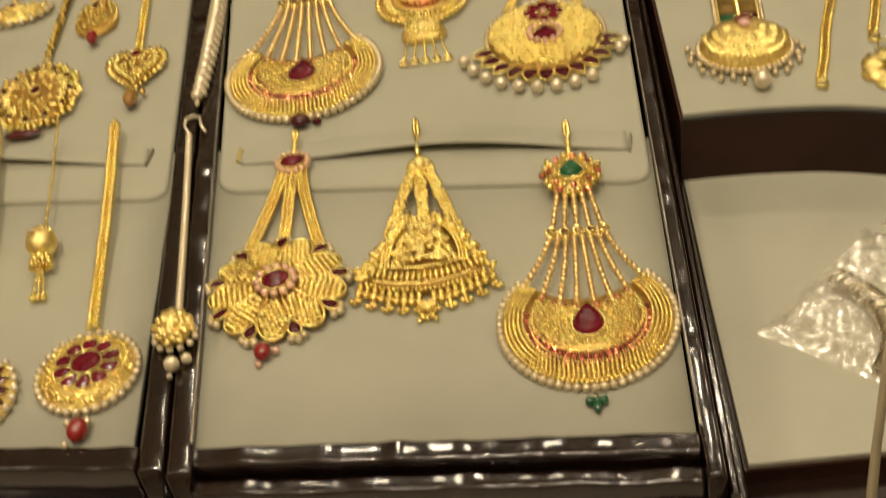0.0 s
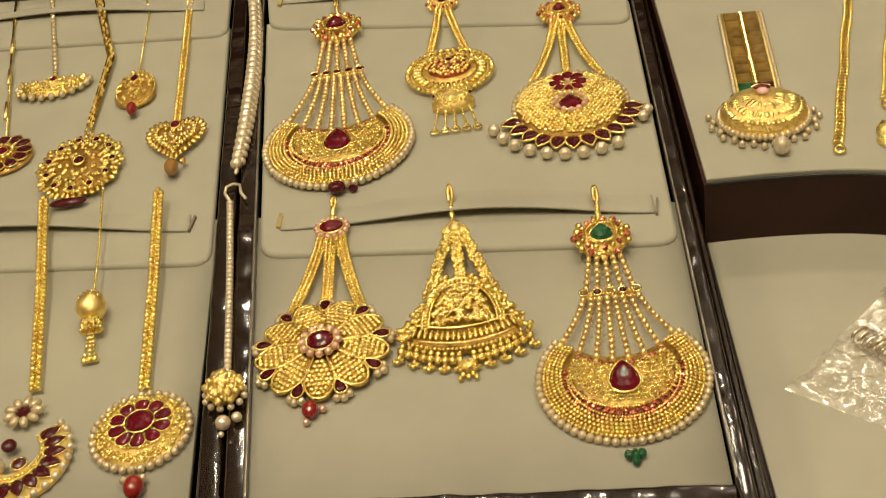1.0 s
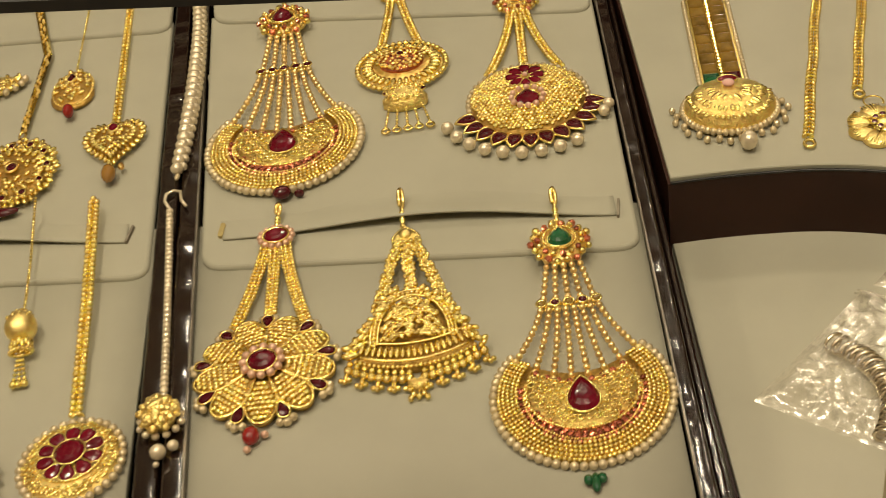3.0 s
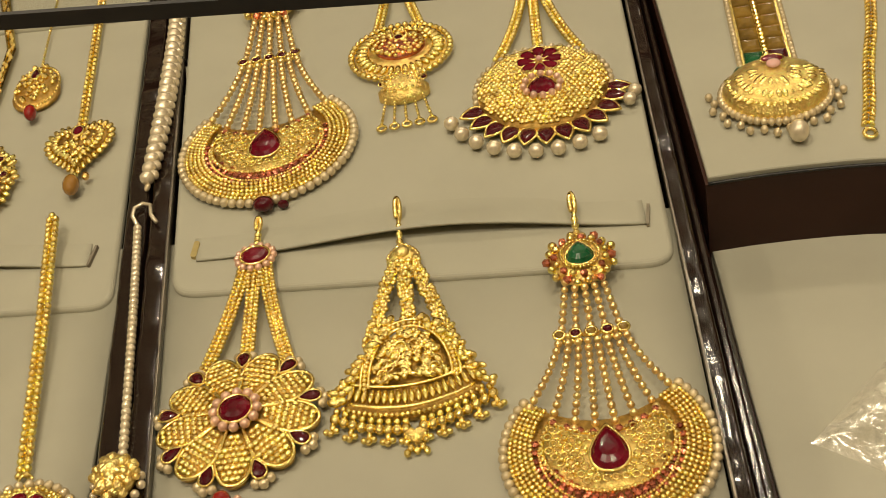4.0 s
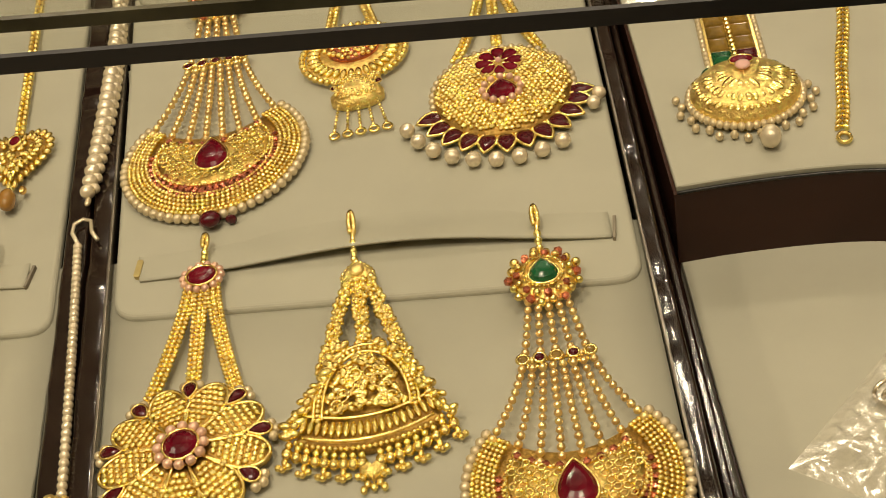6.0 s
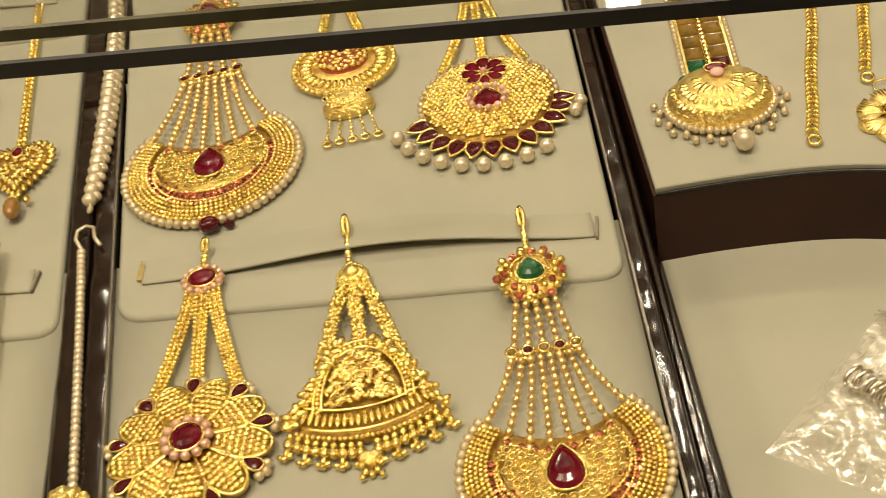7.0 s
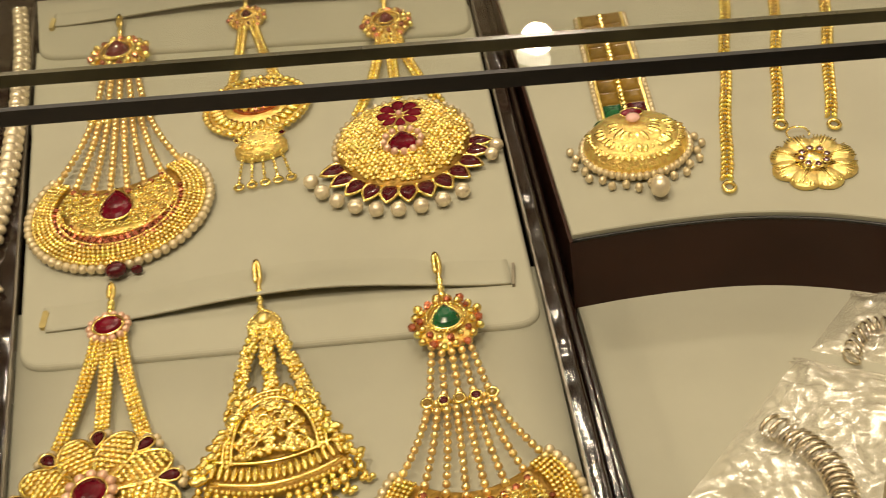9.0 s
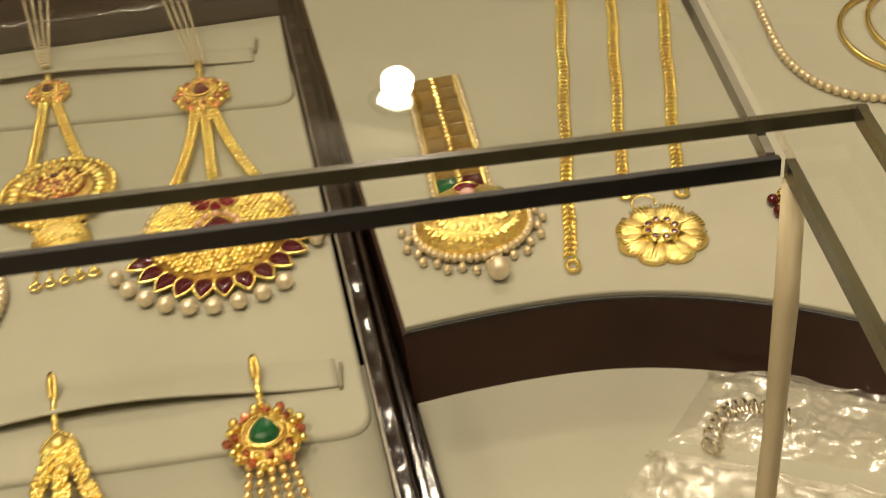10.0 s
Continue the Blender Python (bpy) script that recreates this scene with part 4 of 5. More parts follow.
def moon_pendant(x, y, rz):
    t = thing("moon_pendant", pose(x, y, 0.0036, 1.2, 0, rz), "small gold moon pendant with a dangling bell fringe", "pendant", "large pendants")
    R = 0.0212
    part("plate", Geo().prism(circle(0, 0, R * 0.92, 36, R * 0.85), 0.0, 0.0016, 0.0004), GOLD_FINE, t)
    q = Geo()
    ring_beads(q, R * 0.99, 0, 360, 0.00145, 0.0018, ry=R * 0.92)
    part("bead_ring", q, GOLD, t)
    q = Geo()
    for i in range(34):
        a = 2 * math.pi * i / 34
        q.bead(R * 0.76 * math.cos(a), R * 0.70 * math.sin(a), 0.0028, 0.0014, sx=2.1, rz=a)
    part("fluting", q, GOLD, t, "ring of radial flutes")
    part("centre_dome", Geo().dome(circle(0, 0.003, R * 0.50, 24, R * 0.42), 0.0014, 0.0046, 4), COPPER, t)
    q = Geo(False)
    grains(q, lambda px, py: (px / 0.6) ** 2 + ((py - 0.003) / 0.5) ** 2 < R * R * 0.9, -R, R, -R, R, 0.0026, 0.0011, lambda px, py: 0.0044, 0.3)
    part("granulation", q, GOLD, t)
    gem(t, circle(0, 0.006, 0.0017, 10), 0.0046, 0.001, RUBY_D, rim=0.0003)
    bell = part("bell", Geo().dome(tear(0, -0.0268, 0.0105, 0.0085, 18), 0.0, 0.0062, 4), GOLD_FINE, t)
    q = Geo(False)
    grains(q, lambda px, py: abs(px) < 0.008 and -0.0335 < py < -0.0205, -0.009, 0.009, -0.034, -0.02, 0.0017, 0.0008, lambda px, py: 0.0055, 0.3)
    part("granulation", q, GOLD, bell)
    for sx in (-0.0085, 0.0085):
        gem(bell, circle(sx, -0.0235, 0.0014, 10), 0.003, 0.001, RUBY_D, rim=0.0003)
    for i in range(5):
        u = -1 + 0.5 * i
        strand(t, [(u * 0.0075, -0.0335, 0.0022), (u * 0.0098, -0.0475, 0.0016)], 0.00078)
        part("ring_charm", Geo().tube([(u * 0.0100 + 0.0017 * math.cos(a), -0.0500 + 0.0017 * math.sin(a), 0.0012) for a in np.linspace(0, 6.283, 12, endpoint=False)], 0.0006, 5, True), GOLD, t)
    for s in (-1, 1):
        strap(t, curve2((s * 0.0025, 0.062), (s * 0.004, 0.045), (s * 0.0095, 0.0165), 10), 0.00125, 2)
    rosette(t, 0, 0.0690, 0.0085, RUBY_D, 0.0022, 0.0026)
    hook(t, 0, 0.077, 0.012)
    for dx in (-0.006, -0.002, 0.002, 0.006):
        strand(t, [(dx * 0.3, 0.085, 0.005), (dx, 0.140, 0.014)], 0.0008, PEARL_W, "cord")
    return t


fan_pendant(0.1445, 0.0385, 6.8, 1.0, 0.0770, GREEN, "green", "gold crescent pendant with pearls, green top stone and ruby")
fan_pendant(0.0120, 0.1945, 10.4, 1.13, 0.1055, RUBY, "red", "larger gold crescent pendant with pearls and ruby red stones", z=0.0036, rx=1.1)
flower_pendant(0.0302, 0.0552, 7.2)
temple_pendant(0.0835, 0.0685, 9.2)
disc_pendant(0.1190, 0.2155, 6.0)
moon_pendant(0.0582, 0.2518, 9.5)
# ---- smaller ornaments of the other tray ----
def head_ornament(x, y, rz, z, label, rx=0.0, name="head_ornament", wide=1.0, tall=1.0):
    return thing(name, pose(x, y, z, rx, 0, rz) @ Matrix.Diagonal((wide, tall, 1.0, 1.0)), label, "ornament", "head ornaments")


def local(t, x, y, z=0.0):
    """A place of the world in a thing's own frame."""
    v = t.matrix_basis.inverted() @ Vector((x, y, z))
    return (v.x, v.y, v.z)


def chain_to(t, a, b, r, rows=2, sag=0.0, material=None):
    mid = ((a[0] + b[0]) / 2 + sag, (a[1] + b[1]) / 2)
    strap(t, curve2(a[:2], mid, b[:2], 14), r, rows, material)


# pearl comb on a pearl string
t = head_ornament(-0.1532, 0.2585, 14, 0.0034, "fan-shaped gold head ornament edged with pearls on a pearl string", tall=1.2)
part("fan_plate", Geo().dome([(-0.019, 0.004)] + list(arc(0, 0.006, 0.0185, 190, 350, 18, 0.0125)) + [(0.019, 0.004), (0.010, 0.0075), (0, 0.009), (-0.010, 0.0075)], 0, 0.003, 3), GOLD_FINE, t)
g = Geo(False)
grains(g, lambda px, py: abs(px) < 0.0175 and -0.005 < py < 0.006, -0.018, 0.018, -0.006, 0.007, 0.0027, 0.0013, lambda px, py: 0.0028, 0.35)
part("granulation", g, GOLD, t)
gem(t, circle(0.0, 0.0045, 0.0018, 10), 0.003, 0.0014, RUBY, rim=0.0004)
for i in range(11):
    a = math.radians(188 + 164 * i / 10)
    pearl(t, 0.0195 * math.cos(a), 0.004 + 0.0118 * math.sin(a), 0.0018, 0.0019, PEARL)
e = local(t, -0.1908, 0.3617)
strand(t, [(0.0, 0.012, 0.0018), (e[0], e[1], 0.003)], 0.0017, PEARL, "strand")
part("eye_ring", Geo().bead(0, 0.0105, 0.0016, 0.0016), GOLD, t)

# round disc with red studs on a triple chain
t = head_ornament(-0.1121, 0.1835, 12, 0.0034, "round gold openwork head ornament with dark red studs and chain", tall=1.3)
R = 0.0208
sc = [(R * (1 + 0.05 * math.cos(12 * a)) * math.cos(a), R * (1 + 0.05 * math.cos(12 * a)) * math.sin(a)) for a in np.linspace(0, 6.283, 72, endpoint=False)]
part("disc", Geo().dome(np.array(sc) * 0.86, 0, 0.0036, 4), GOLD_BASE, t)
g = Geo()
for i in range(44):
    a = 2 * math.pi * i / 44
    k = 1 + 0.05 * math.cos(12 * a)
    g.bead(R * 0.90 * k * math.cos(a), R * 0.90 * k * math.sin(a), 0.0024, 0.0012, sx=1.9, rz=a)
    if i % 2:
        g.bead(R * 0.62 * math.cos(a), R * 0.62 * math.sin(a), 0.0042, 0.0010, sx=2.3, rz=a + 0.3)
part("bead_ring", g, GOLD, t)
g = Geo(False)
grains(g, lambda px, py: 0.0045 < math.hypot(px, py) < R * 0.93, -R, R, -R, R, 0.0032, 0.0012, lambda px, py: 0.0040, 0.5)
part("granulation", g, GOLD, t)
for i in range(11):
    a = math.radians(100 + 360 * i / 11)
    gem(t, circle(0.0158 * math.cos(a), 0.0158 * math.sin(a), 0.0016, 10), 0.0036, 0.0014, RUBY_D, rim=0.0005)
gem(t, circle(0, 0.001, 0.0026, 12), 0.0044, 0.0016, RUBY_D, rim=0.0007)
part("bar_bead", Geo().bead(-0.0025, -R - 0.001, 0.0020, 0.0022, sx=4.2, sz=0.8), RUBY_D, t, "dark red bar bead")
part("eye_ring", Geo().tube([(0.0016 * math.cos(a), R + 0.004 + 0.0024 * math.sin(a), 0.0015) for a in np.linspace(0, 6.283, 14, endpoint=False)], 0.0006, 5, True), GOLD, t)
e = local(t, -0.1580, 0.3520)
for k in (-1, 0, 1):
    part("chain_link", Geo(False).tube([(k * 0.0010, R + 0.007, 0.0016), (k * 0.0014 + 0.004, 0.08, 0.0020), (e[0] + k * 0.0020, e[1], 0.004)], 0.00075, 5), GOLD, t)
g = Geo(False)
for p in along([(0, R + 0.007, 0.002), (0.004, 0.08, 0.0024), (e[0], e[1], 0.0045)], 0.0016):
    g.bead(p[0] + random.uniform(-0.0016, 0.0016), p[1], p[2], 0.0008, sy=1.8, kind=GRAIN)
part("chain_link", g, GOLD_MATT, t)

# small round filigree with a red bead
t = head_ornament(-0.1064, 0.2560, 12, 0.0034, "small round gold filigree ornament with a coral red bead", wide=0.82, tall=1.3)
part("disc", Geo().dome(tear(0, -0.002, 0.0130, 0.0138, 22), 0, 0.0028, 4), GOLD_BASE, t)
g = Geo()
grains(g, lambda px, py: math.hypot(px, py + 0.002) < 0.0108, -0.012, 0.012, -0.014, 0.012, 0.0030, 0.0013, lambda px, py: 0.0031, 0.5)
part("granulation", g, GOLD, t)
g = Geo()
ring_beads(g, 0.0120, 0, 360, 0.0009, 0.0014, 0, -0.0025)
part("bead_ring", g, GOLD, t)
gem(t, tear(-0.001, 0.0035, 0.0024, 0.0030, 12), 0.003, 0.0016, RUBY_D, rim=0.0006)
part("drop_bead", Geo().bead(0.0005, -0.0200, 0.0034, 0.0034), CORAL, t, "coral red round bead")
e = local(t, -0.1299, 0.3535)
strand(t, [(0.0, 0.0120, 0.0012), (0.001, 0.06, 0.0016), (e[0], e[1], 0.004)], 0.00085, GOLD)

# heart with amber drop
t = head_ornament(-0.0706, 0.2050, 13, 0.0034, "gold heart-shaped head ornament with red stone and amber drop", wide=0.95, tall=1.35)
ho = [(0.0132 * math.sin(a) ** 3 * 1.02, 0.0118 * (13 * math.cos(a) - 5 * math.cos(2 * a) - 2 * math.cos(3 * a) - math.cos(4 * a)) / 14.5) for a in np.linspace(0, -6.283, 40, endpoint=False)]
part("heart", Geo().dome(ho, 0, 0.0034, 4), GOLD_BASE, t)
g = Geo()
for px, py in along(ho + ho[:1], 0.0026):
    a = math.atan2(py, px)
    g.bead(px * 1.06, py * 1.06, 0.0020, 0.0012, sx=1.7, rz=a)
    g.bead(px * 0.76, py * 0.76, 0.0038, 0.0010, sx=1.8, rz=a)
part("bead_ring", g, GOLD, t)
g = Geo()
grains(g, lambda px, py: abs(px) < 0.0075 and -0.006 < py < 0.005, -0.008, 0.008, -0.007, 0.006, 0.0024, 0.0012, lambda px, py: 0.0042, 0.4)
part("granulation", g, GOLD, t)
gem(t, circle(0, 0.0055, 0.0024, 12), 0.0040, 0.0018, RUBY, rim=0.0006)
part("drop_bead", Geo().bead(-0.0005, -0.0205, 0.0034, 0.0036, sy=1.2), AMBER, t, "amber drop bead")
part("drop_cap", Geo().bead(0.0048, -0.0165, 0.0022, 0.0016), GOLD_DEEP, t)
e = local(t, -0.1010, 0.3440)
chain_to(t, (0, 0.0125), e, 0.00125, 2)

# deep red disc on a thin chain
t = head_ornament(-0.1575, 0.1965, 14, 0.0034, "dark red stone flower ornament in gold on a bar chain")
part("disc", Geo().dome(circle(0, 0, 0.0150, 28), 0, 0.003, 3), GOLD_DEEP, t)
for i in range(12):
    a = math.radians(30 * i)
    gem(t, tear(0.0110 * math.cos(a), 0.0110 * math.sin(a), 0.0030, 0.0042, 12, a + math.pi / 2), 0.0026, 0.0018, RUBY_D, "petal_stone", rim=0.0004)
g = Geo()
ring_beads(g, 0.0060, 0, 360, 0.0012, 0.0040)
part("bead_ring", g, GOLD, t)
gem(t, circle(0, 0, 0.0036, 12), 0.0036, 0.002, RUBY, rim=0.0005)
part("drop_bead", Geo().bead(-0.0065, -0.0205, 0.0032, 0.0034), GREEN, t, "dark green round bead")
e = local(t, -0.2143, 0.3648)
part("chain_link", Geo().tube([(0, 0.016, 0.0012), (e[0] * 0.5, e[1] * 0.5, 0.0014), (e[0], e[1], 0.003)], 0.0007, 5), GOLD, t)
g = Geo()
for k in range(4):
    u = 0.2 + 0.2 * k
    g.tube([(e[0] * u, e[1] * u, 0.0016), (e[0] * (u + 0.09), e[1] * (u + 0.09), 0.0016)], 0.0013, 6)
part("chain_link", g, GOLD_MATT, t)

# little bells on thin chains
def bell_ornament(x, y, ex, ey):
    t = head_ornament(x, y, 14, 0.0026, "small matt gold bell ornament on a thin chain", 4.5, name="bell_ornament")
    part("bell", Geo().bead(0, 0, 0.0045, 0.0062, sy=1.12, kind=BALL), GOLD_MATT, t, "matt gold ball")
    g = Geo()
    for a in np.linspace(0, 2 * math.pi, 14, endpoint=False):
        g.bead(0.0040 * math.cos(a), 0.0052 + 0.0008 * math.sin(a), 0.0045 + 0.0034 * math.sin(a), 0.0008)
    for px in (-0.004, -0.0013, 0.0013, 0.004):
        g.bead(px, 0.0020, 0.0045 + math.sqrt(0.0062 ** 2 - px * px) * 0.95, 0.0006, sy=2.0)
    part("bead_ring", g, GOLD, t)
    g = Geo()
    for k in range(16):
        a = math.radians(22.5 * k)
        g.bead(0.0004 + 0.0036 * math.cos(a), -0.0085 - 0.0012 * (k % 2), 0.0036 + 0.0026 * math.sin(a), 0.0012, sy=1.6)
        g.bead(0.0004 + 0.0042 * math.cos(a), -0.0122, 0.0034 + 0.0022 * math.sin(a), 0.0009)
    part("skirt", g, GOLD, t, "fringe of small gold drops")
    for dx in (-0.0020, 0.0, 0.0020):
        strand(t, [(dx * 0.4, -0.0135, 0.0026), (dx, -0.0245, 0.0018)], 0.0009)
        part("tip_bead", Geo().bead(dx * 1.1, -0.0270, 0.0018, 0.0014, sy=1.4), GOLD, t)
    e = local(t, ex, ey, 0.006)
    strand(t, [(0, 0.006, 0.003), (0.0002, 0.04, 0.0014), (e[0], e[1], 0.002)], 0.0008)
    return t


bell_ornament(-0.0713, 0.0800, -0.0906, 0.1576)
bell_ornament(-0.1345, 0.0745, -0.1530, 0.1560)

# oval pearl-edged medallion
t = head_ornament(-0.0312, 0.0145, 11, 0.0010, "oval gold medallion with ruby flower and pearl border", 1.0, name="medallion")
part("plate", Geo().dome(circle(0, 0, 0.0172, 36, 0.0178), 0, 0.0034, 4), GOLD_MATT, t)
g = Geo(False)
grains(g, lambda px, py: 0.0122 < math.hypot(px, py) < 0.0168, -0.018, 0.018, -0.018, 0.018, 0.0017, 0.0008, lambda px, py: 0.0032, 0.3)
part("granulation", g, GOLD, t)
for i in range(34):
    a = math.radians(360 * i / 34)
    pearl(t, 0.0182 * math.cos(a), 0.0188 * math.sin(a), 0.0017, 0.00165, PEARL)
g = Geo()
ring_beads(g, 0.0122, 0, 360, 0.0007, 0.0036, 0, 0.002)
part("bead_ring", g, GOLD, t)
for i in range(10):
    a = math.radians(36 * i + 18)
    gem(t, tear(0.0083 * math.cos(a), 0.002 + 0.0083 * math.sin(a), 0.0028, 0.0038, 12, a + math.pi / 2), 0.0034, 0.0016, RUBY, "petal_stone", rim=0.0003)
gem(t, circle(0, 0.002, 0.0054, 14), 0.0042, 0.0020, RUBY, rim=0.0004)
part("eye_ring", Geo().tube([(0.0022 * math.cos(a), 0.0208 + 0.0022 * math.sin(a), 0.0016) for a in np.linspace(0, 6.283, 14, endpoint=False)], 0.0005, 5, True), GOLD, t)
chain = thing("medallion_chain", pose(-0.0368, 0.0370, 0.0012, 3.4, 0, 12.9), "double-row gold bead chain of a head ornament", "chain")
strap(chain, [(0, 0), (0.0008, 0.06), (0.0004, 0.1195)], 0.00135, 2)
part("end_bead", Geo().bead(0, 0.122, 0.0015, 0.0014), GOLD, chain)
part("drop_bead", Geo().bead(0.0005, -0.0285, 0.0034, 0.0038, sy=1.3), CORAL, t, "dark coral drop bead")
for dx in (-0.0036, 0.0032):
    pearl(t, dx, -0.0245, 0.0030, 0.0016, PEARL)
pearl(t, -0.0035, -0.0335, 0.0020, 0.0013, PEARL)

# crescent with pearl flower
t = head_ornament(-0.0775, 0.0010, 12, 0.0010, "gold and ruby crescent ornament with a pearl flower", 1.0, name="crescent_ornament")
cr = np.concatenate([arc(0, 0, 0.0225, 138, 402, 40), arc(0, 0.003, 0.0105, 402, 138, 30)])
part("crescent", Geo(False).prism(cr, 0, 0.0022, 0.0004), GOLD_MATT, t)
for i in range(15):
    a = math.radians(146 + 248 * i / 14)
    gem(t, tear(0.0168 * math.cos(a), 0.0168 * math.sin(a), 0.0028, 0.0042, 12, a - math.pi / 2), 0.0022, 0.0016, RUBY_D, "petal_stone", rim=0.0003)
for i in range(22):
    a = math.radians(140 + 260 * i / 21)
    pearl(t, 0.0222 * math.cos(a), 0.0222 * math.sin(a), 0.0022, 0.0016, PEARL_W)
g = Geo()
ring_beads(g, 0.0115, 150, 390, 0.0008, 0.0024, 0, 0.001)
part("bead_ring", g, GOLD, t)
part("hanging_stone", Geo().bead(-0.001, 0.0055, 0.0032, 0.0030, sz=0.7), RUBY_D, t, "dark red hanging bead")
pearl(t, -0.004, -0.0045, 0.0034, 0.0034, PEARL_W)
gem(t, circle(0.004, -0.004, 0.0028, 12), 0.002, 0.002, RUBY_D, rim=0.0004)
fl = part("flower_boss", Geo().bead(0.0014, 0.0232, 0.0020, 0.0026, sz=0.7), RUBY_D, t, "dark red centre")
for i in range(9):
    a = math.radians(40 * i)
    v = Geo().bead(0.0014 + 0.0054 * math.cos(a), 0.0232 + 0.0054 * math.sin(a), 0.0022, 0.0018, sx=1.55, rz=a)
    part("petal_pearl", v, PEARL, t)
chain = thing("ornament_chain", pose(-0.0815, 0.0372, 0.0012, 3.2, 0, 17.6), "double-row gold bead chain of a crescent ornament", "chain")
strap(chain, [(0, 0), (0.0006, 0.06), (0, 0.1200)], 0.00135, 2)
part("end_bead", Geo().bead(0, 0.1225, 0.0015, 0.0014), GOLD, chain)

# pearl strings lying on the rail between the trays
t = thing("pearl_string", pose(-0.0336, 0.1790, 0.0032), "string of cream pearls lying on the black rail", "pearl string", "pearl strings")
p = along(curve2((0, 0.0), (-0.0085, 0.09), (-0.0320, 0.170), 30), 0.0058)
for i, (px, py) in enumerate(p):
    r = 0.0030 + 0.0006 * math.sin(math.pi * min(1.0, i / 22))
    pearl(t, px, py, r * 0.96, r, PEARL_W)
    pearl(t, px + 0.0018, py + 0.0026, r * 0.7, r * 0.72, PEARL_W)
part("end_bead", Geo().bead(0.0008, -0.0042, 0.0016, 0.0012, sy=2.0), PEARL, t)
t = thing("pearl_string", pose(-0.0300, 0.1505, 0.0030), "thin pearl string with a wire hook and gold bell", "pearl string", "pearl strings")
p = along(curve2((0, 0.0), (0.0125, -0.05), (0.0262, -0.1110), 30), 0.0029)
for px, py in p:
    pearl(t, px, py, 0.0017, 0.0017, PEARL_W)
hk = [(0, 0.001, 0.0012), (-0.0045, 0.008, 0.0012), (-0.0050, 0.0125, 0.0014), (-0.0020, 0.0148, 0.0016), (0.0016, 0.0130, 0.0020), (0.0035, 0.0070, 0.0020), (0.0066, 0.0030, 0.0016)]
part("hook", Geo().tube(hk, 0.0008, 6), PEARL_W, t, "pale wire hook")
bl = part("bell", Geo().bead(0.0282, -0.1210, 0.0055, 0.0064, sy=1.1, sz=0.85), GOLD_MATT, t, "gold filigree bell")
g = Geo(False)
for _ in range(70):
    a, b = random.uniform(0, 6.283), random.uniform(0.0, 1.5)
    g.bead(0.0282 + 0.0064 * math.cos(a) * math.sin(b), -0.1210 + 0.0070 * math.sin(a) * math.sin(b), 0.0055 + 0.0054 * math.cos(b), random.uniform(0.0010, 0.0018), sx=1.3, rz=a)
part("granulation", g, GOLD_MATT, bl)
for i in range(9):
    a = math.radians(150 + 240 * i / 8)
    pearl(t, 0.0282 + 0.0074 * math.cos(a), -0.1215 + 0.0070 * math.sin(a), 0.0030, 0.0015, PEARL_W)
pearl(t, 0.0310, -0.1358, 0.0032, 0.0030, PEARL_W)
pearl(t, 0.0352, -0.1322, 0.0024, 0.0021, PEARL_W)
pearl(t, 0.0310, -0.1400, 0.0016, 0.0012, PEARL_W)

# ---- on the stepped stand ----
t = thing("dome_earring", pose(0.2050, 0.1985, STAND_Z, rz=3) @ Matrix.Diagonal((0.88, 1.0, 1.0, 1.0)), "gold dome earring with pearls and a squared stone band", "earring")
o = circle(0, 0, 0.0215, 36, 0.0165)
part("dome", Geo().dome(o, 0.0, 0.0120, 6, power=0.5), GOLD_FINE, t)
g = Geo()
for j, (k, w, n) in enumerate(((0.40, 0.0016, 12), (0.66, 0.0017, 19), (0.87, 0.0015, 26))):
    for i in range(n + 1):
        a = math.radians(172 + 196 * i / n + 4 * (j % 2))
        g.bead(k * 0.0200 * math.cos(a), 0.004 * (1 - k) + k * 0.0155 * math.sin(a), 0.0115 * (0.45 + 0.55 * math.sqrt(1 - k * k)), w * random.uniform(0.7, 1.1), sx=random.uniform(2.0, 2.9), sz=0.55, rz=math.atan2(0.0155 * math.sin(a), 0.02 * math.cos(a)) + random.uniform(-0.2, 0.2))
part("fluting", g, GOLD, t, "embossed lobes")
for s in (-1, 1):
    part("leaf_stone", Geo().bead(s * 0.0128, 0.0105, 0.0066, 0.0023, sx=1.4, sz=0.6, rz=-s * 0.6), GREEN, t, "green leaf stone")
gem(t, circle(0, 0.0085, 0.0046, 10, 0.0026), 0.0115, 0.0016, RUBY, rim=0.0004)
part("stone_drop", Geo().bead(0, 0.0045, 0.0128, 0.0026, sx=1.2, sz=0.5), BLUSH, t)
for i in range(36):
    a = math.radians(140 + 260 * i / 35)
    pearl(t, 0.0222 * math.cos(a), 0.0172 * math.sin(a), 0.0026, 0.0017, PEARL)
for i in range(18):
    a = math.radians(172 + 196 * i / 17)
    rr = 1.0 if i % 2 else 1.08
    pearl(t, 0.0252 * rr * math.cos(a), 0.0208 * rr * math.sin(a), 0.0018, 0.0017, PEARL)
pearl(t, 0.0050, -0.0262, 0.0044, 0.0043, PEARL_W)
bd = part("band_plate", Geo(False).prism([(-0.0105, 0.0195), (0.0105, 0.0195), (0.0110, 0.0950), (-0.0110, 0.0950)], 0.0, 0.0020, 0.0003), GOLD, t)
